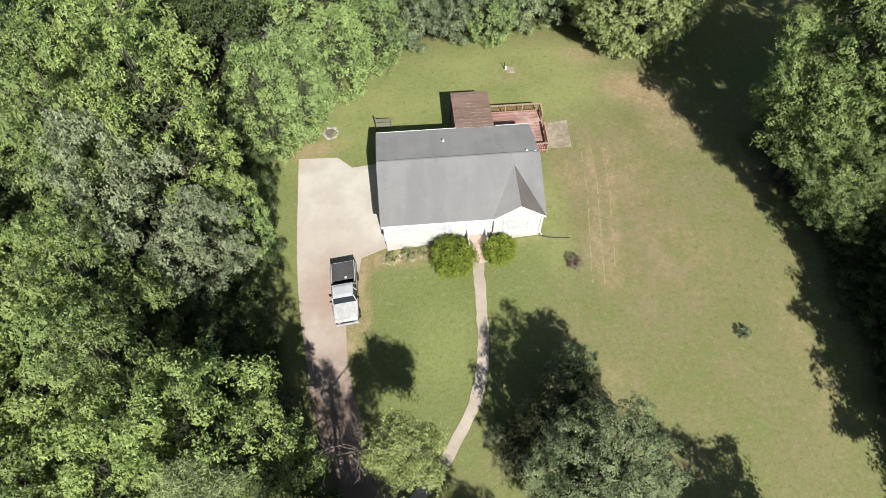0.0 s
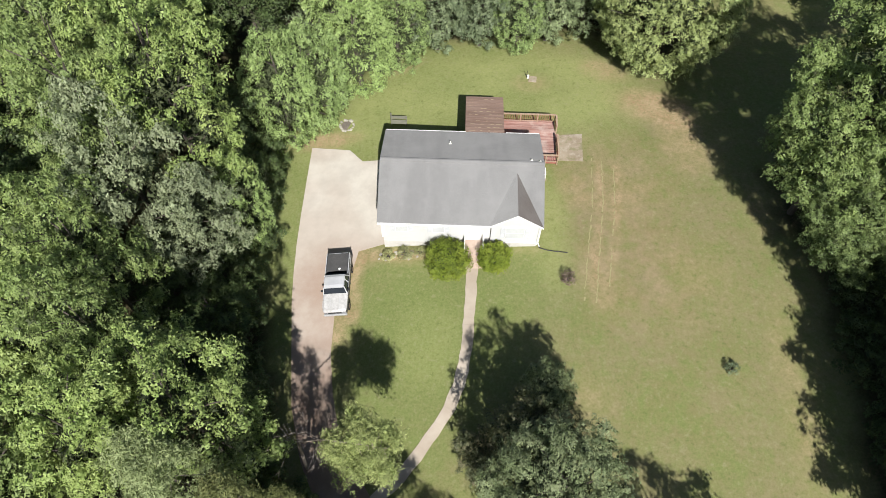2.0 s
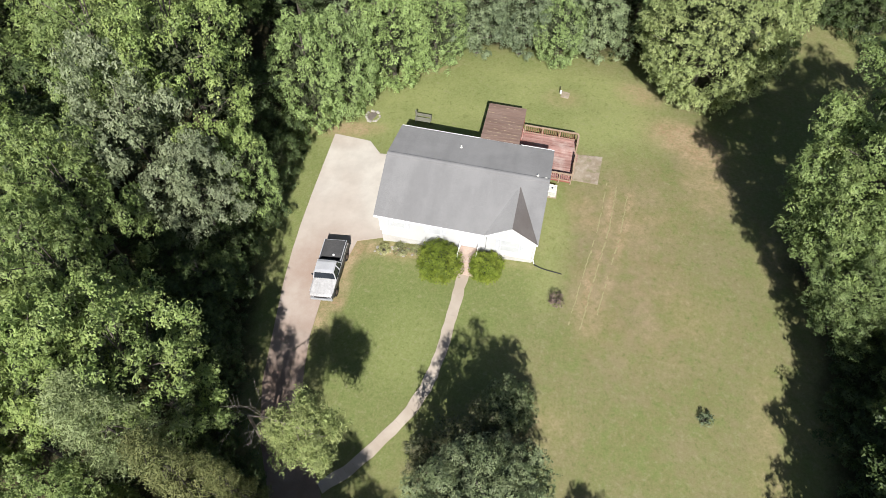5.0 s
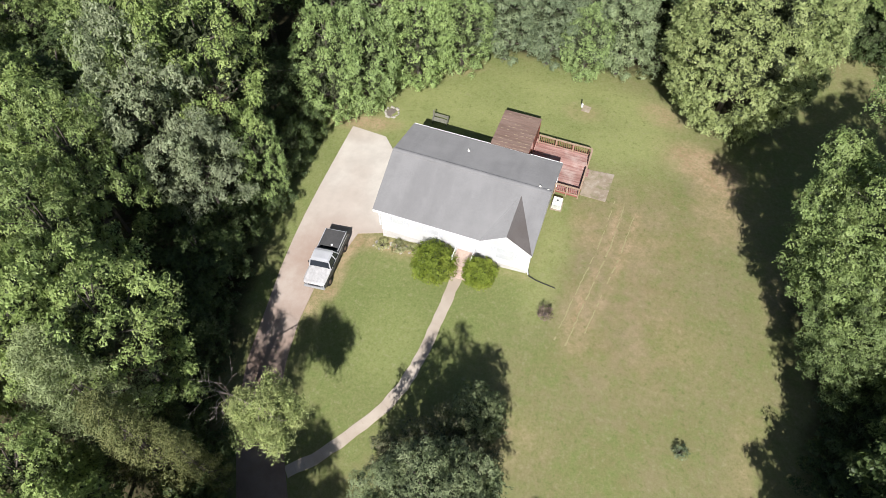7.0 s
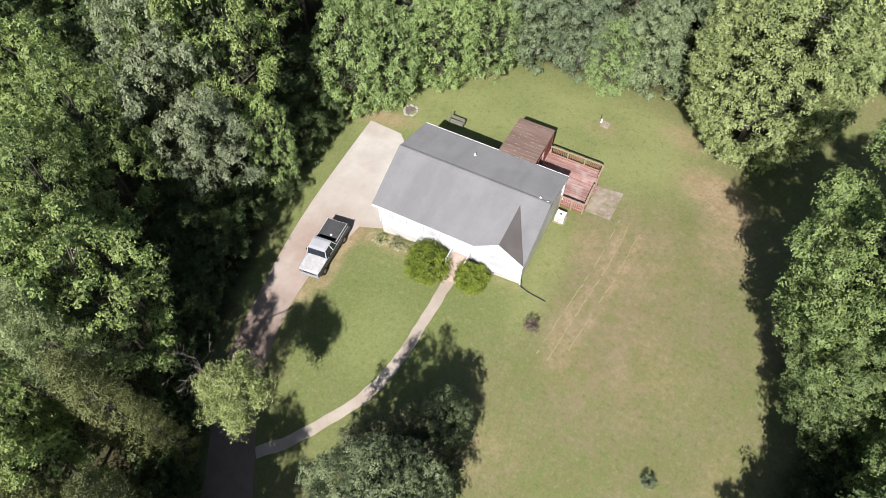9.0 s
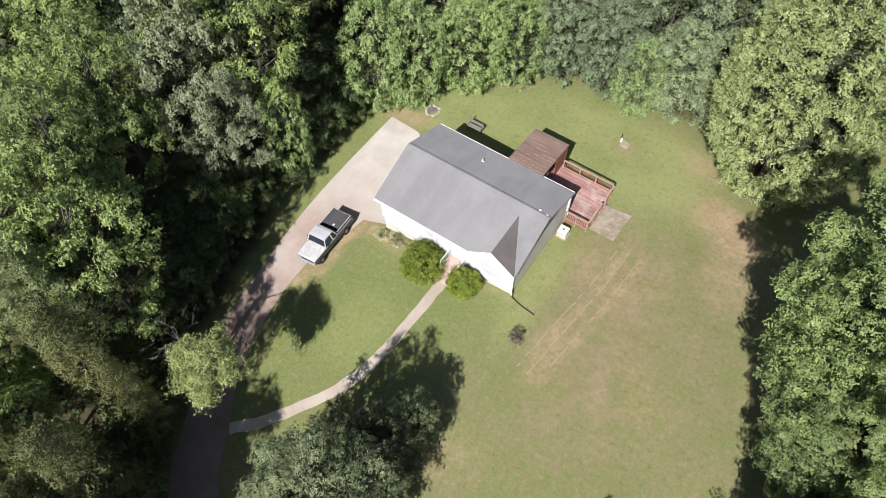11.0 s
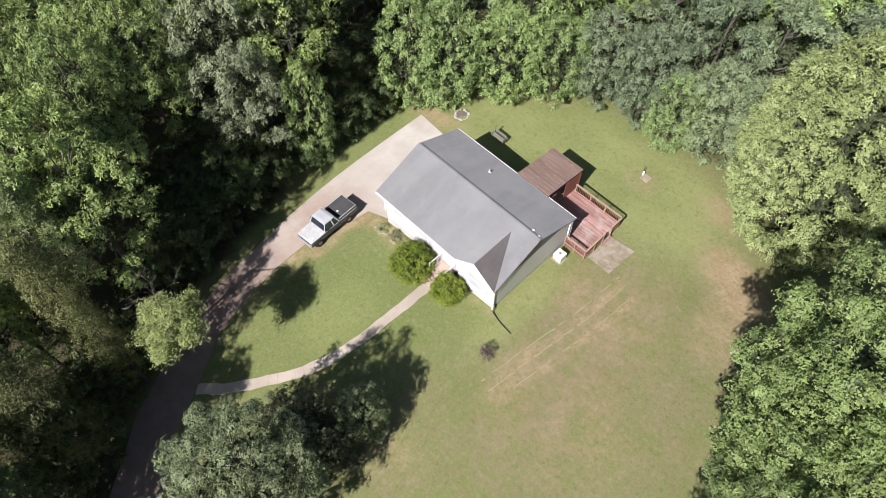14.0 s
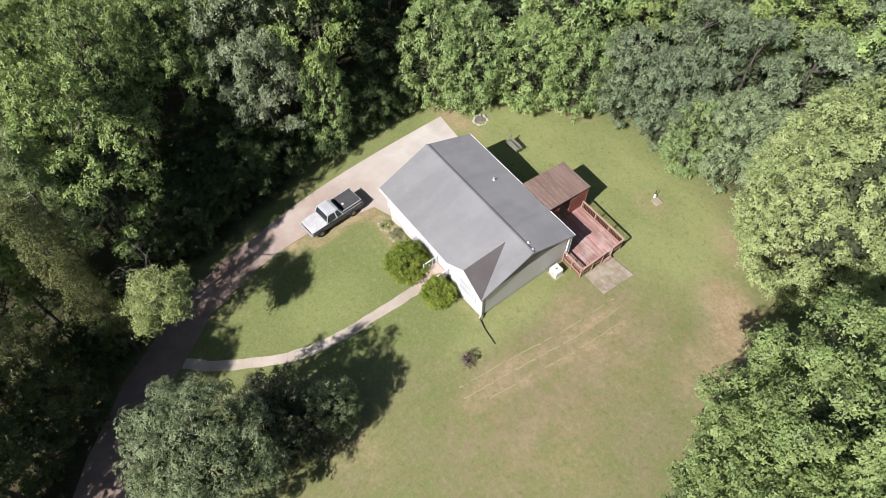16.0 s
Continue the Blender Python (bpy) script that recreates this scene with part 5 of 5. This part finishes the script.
# the forest behind, scattered at random outside the clearing and the driveway
tries = 0
WOODS = [(-46, -14), (-10, -36), (8, -38), (14, -34), (40, -26), (43, -6), (44, 6), (51, 26), (40, 38), (22, 46), (8, 48), (-4, 42), (-22, 37), (-39, 32), (-49, 2)]
while tries < 6000 and len(PLACED) < 190:
    tries += 1
    x, y = rng.uniform(-50, 52), rng.uniform(-36, 60)
    if not inside(x, y, WOODS) or (x > 8 and y < -20 and x < 35):
        continue
    if inside(x, y, LAWN) or edge_distance(x, y, LAWN) < 4.2:
        continue
    if any(math.hypot(x - a, y - b) < 3.15 + 0.45 * q for a, b, q in PLACED):
        continue
    if (-18.5 < x < -8 and -30 < y < 14.5) or (28 < x < 44 and 12 < y < 36) or (-10.5 < x < 8 and y < -15):
        continue
    far = edge_distance(x, y, LAWN)
    kind = rng.choice(["dark", "dark", "dark", "bright"] if -9 < x < 6 and y < -11 else ["bright", "bright", "bright", "dark", "dark", "grey"] if y < 24 else ["bright", "blue", "blue", "dense"])
    top = rng.uniform(12.5, 18.5) + ground_z(x, y) * 0.5
    if y > 22:
        top = rng.uniform(9.5, 15)
    plant(kind, x, y, top, rng.uniform(3.3, 4.8), rng.uniform(0, 360))

make_leaning_pine(61, -4.1, -17.0)
dark_pine = stand(make_pine("pine_tree", "dark olive pine in the roadside wood", 63, 14.0, 3.0, trunk=0.2, bare=0.22, material="needle_dark", tufts=150, per=100), -4.9, -22.0, 1.0, 1.28)
for x, y, s, tall in ((-2.6, -21.6, 0.62, 1.25), (0.2, -26.4, 0.95, 1.0), (-4.4, -28.0, 1.0, 0.85), (-1.6, -29.8, 0.9, 0.8)):
    copy_thing(dark_pine, pose(x, y, ground_z(x, y), 0, 0, rng.uniform(0, 360)) @ Matrix.Diagonal((s, s, s * tall, 1)))
stand(make_pine("pine_tree", "tall grey-green pine with soft puffs of long needles", 62, 20.0, 3.6, trunk=0.13, bare=0.55, material="needle_grey", tufts=80, per=300, wide=1.5), -8.4, -20.9)


# ---- bushes and shrubs ----
def make_bush(name, label, seed, x, y, radius, height, material, leaf, clumps=70, per=90, thin=0.62, category="bush"):
    c, r, inner = clump_plan(seed, radius * 0.86, height * 0.46, clumps, height * 0.5, radius * 0.27, -0.8, 0.05)
    b = tagged(empty(name, x, y, ground_z(x, y)), label, category)
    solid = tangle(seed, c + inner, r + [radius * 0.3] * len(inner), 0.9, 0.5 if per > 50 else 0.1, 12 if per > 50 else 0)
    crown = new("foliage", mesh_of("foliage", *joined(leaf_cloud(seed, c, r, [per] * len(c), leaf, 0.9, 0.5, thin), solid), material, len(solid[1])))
    crown.parent = b
    stems = bmesh.new()
    for x1, y1, z1 in c[::max(1, len(c) // 9)]:
        tube(stems, [(0, 0, -0.1), (x1 * 0.4, y1 * 0.4, z1 * 0.5), (x1, y1, z1)], [0.04, 0.025, 0.01], 5)
    part("stems", stems, "bark", b)
    return b


make_bush("round_bush", "large round clipped yellow-green bush by the front steps", 71, 5.45, -1.45, 1.62, 2.35, "bush", 0.14, 130, 110)
make_bush("round_bush", "smaller round yellow-green bush by the front steps", 73, 9.1, -1.15, 1.18, 1.75, "bush", 0.13, 100, 100)
make_bush("young_shrub", "small plum-leaved shrub alone on the lawn", 75, 14.75, -2.85, 0.55, 0.95, "purple", 0.10, 26, 7)
make_bush("young_shrub", "small sparse green shrub on the dry lawn", 76, 25.85, -9.95, 0.5, 0.7, "leaf_blue", 0.10, 22, 7)
make_bush("flowering_weeds", "pale weeds growing in the rock bed", 78, 2.0, -0.2, 0.6, 0.55, "weed", 0.11, 30, 26, category="plant")
make_bush("flowering_weeds", "pale straggling weeds along the front foundation", 79, 0.6, -0.3, 0.5, 0.4, "weed", 0.10, 22, 22, category="plant")
make_bush("flowering_weeds", "pale low weeds beside the round bush", 80, 3.2, -0.1, 0.45, 0.4, "weed", 0.10, 20, 22, category="plant")

# ---- faded wheel marks in the dry grass ----
rng = random.Random(12)
marks_bm = bmesh.new()
for line in ([(17.5, 9.3), (17.3, 5.0), (15.9, -4.6)], [(18.35, 9.0), (18.1, 4.6), (16.8, -4.8)], [(19.3, 8.2), (19.0, 4.0), (17.9, -3.4)]):
    pts = along(line, 0.35)
    for a, b in zip(pts, pts[1:]):
        if rng.random() < 0.22:
            continue
        w = rng.uniform(0.03, 0.08)
        dx, dy = b[0] - a[0], b[1] - a[1]
        n = math.hypot(dx, dy)
        ox, oy = -dy / n * w, dx / n * w
        k = rng.uniform(-0.04, 0.04)
        quad = [(a[0] + ox + k, a[1] + oy), (a[0] - ox * 0.6 + k, a[1] - oy * 0.6), (b[0] - ox + k, b[1] - oy), (b[0] + ox * 0.5 + k, b[1] + oy * 0.5)]
        marks_bm.faces.new([marks_bm.verts.new((x, y, ground_z(x, y) + 0.03 * noise.noise(Vector((x * 0.23, y * 0.23, 3.1))) + 0.012)) for x, y in quad])
bmesh.ops.recalc_face_normals(marks_bm, faces=marks_bm.faces)
tagged(part("wheel_marks", marks_bm, "straw"), "faded straw-coloured wheel marks in the lawn", "wheel marks", kind="stuff")
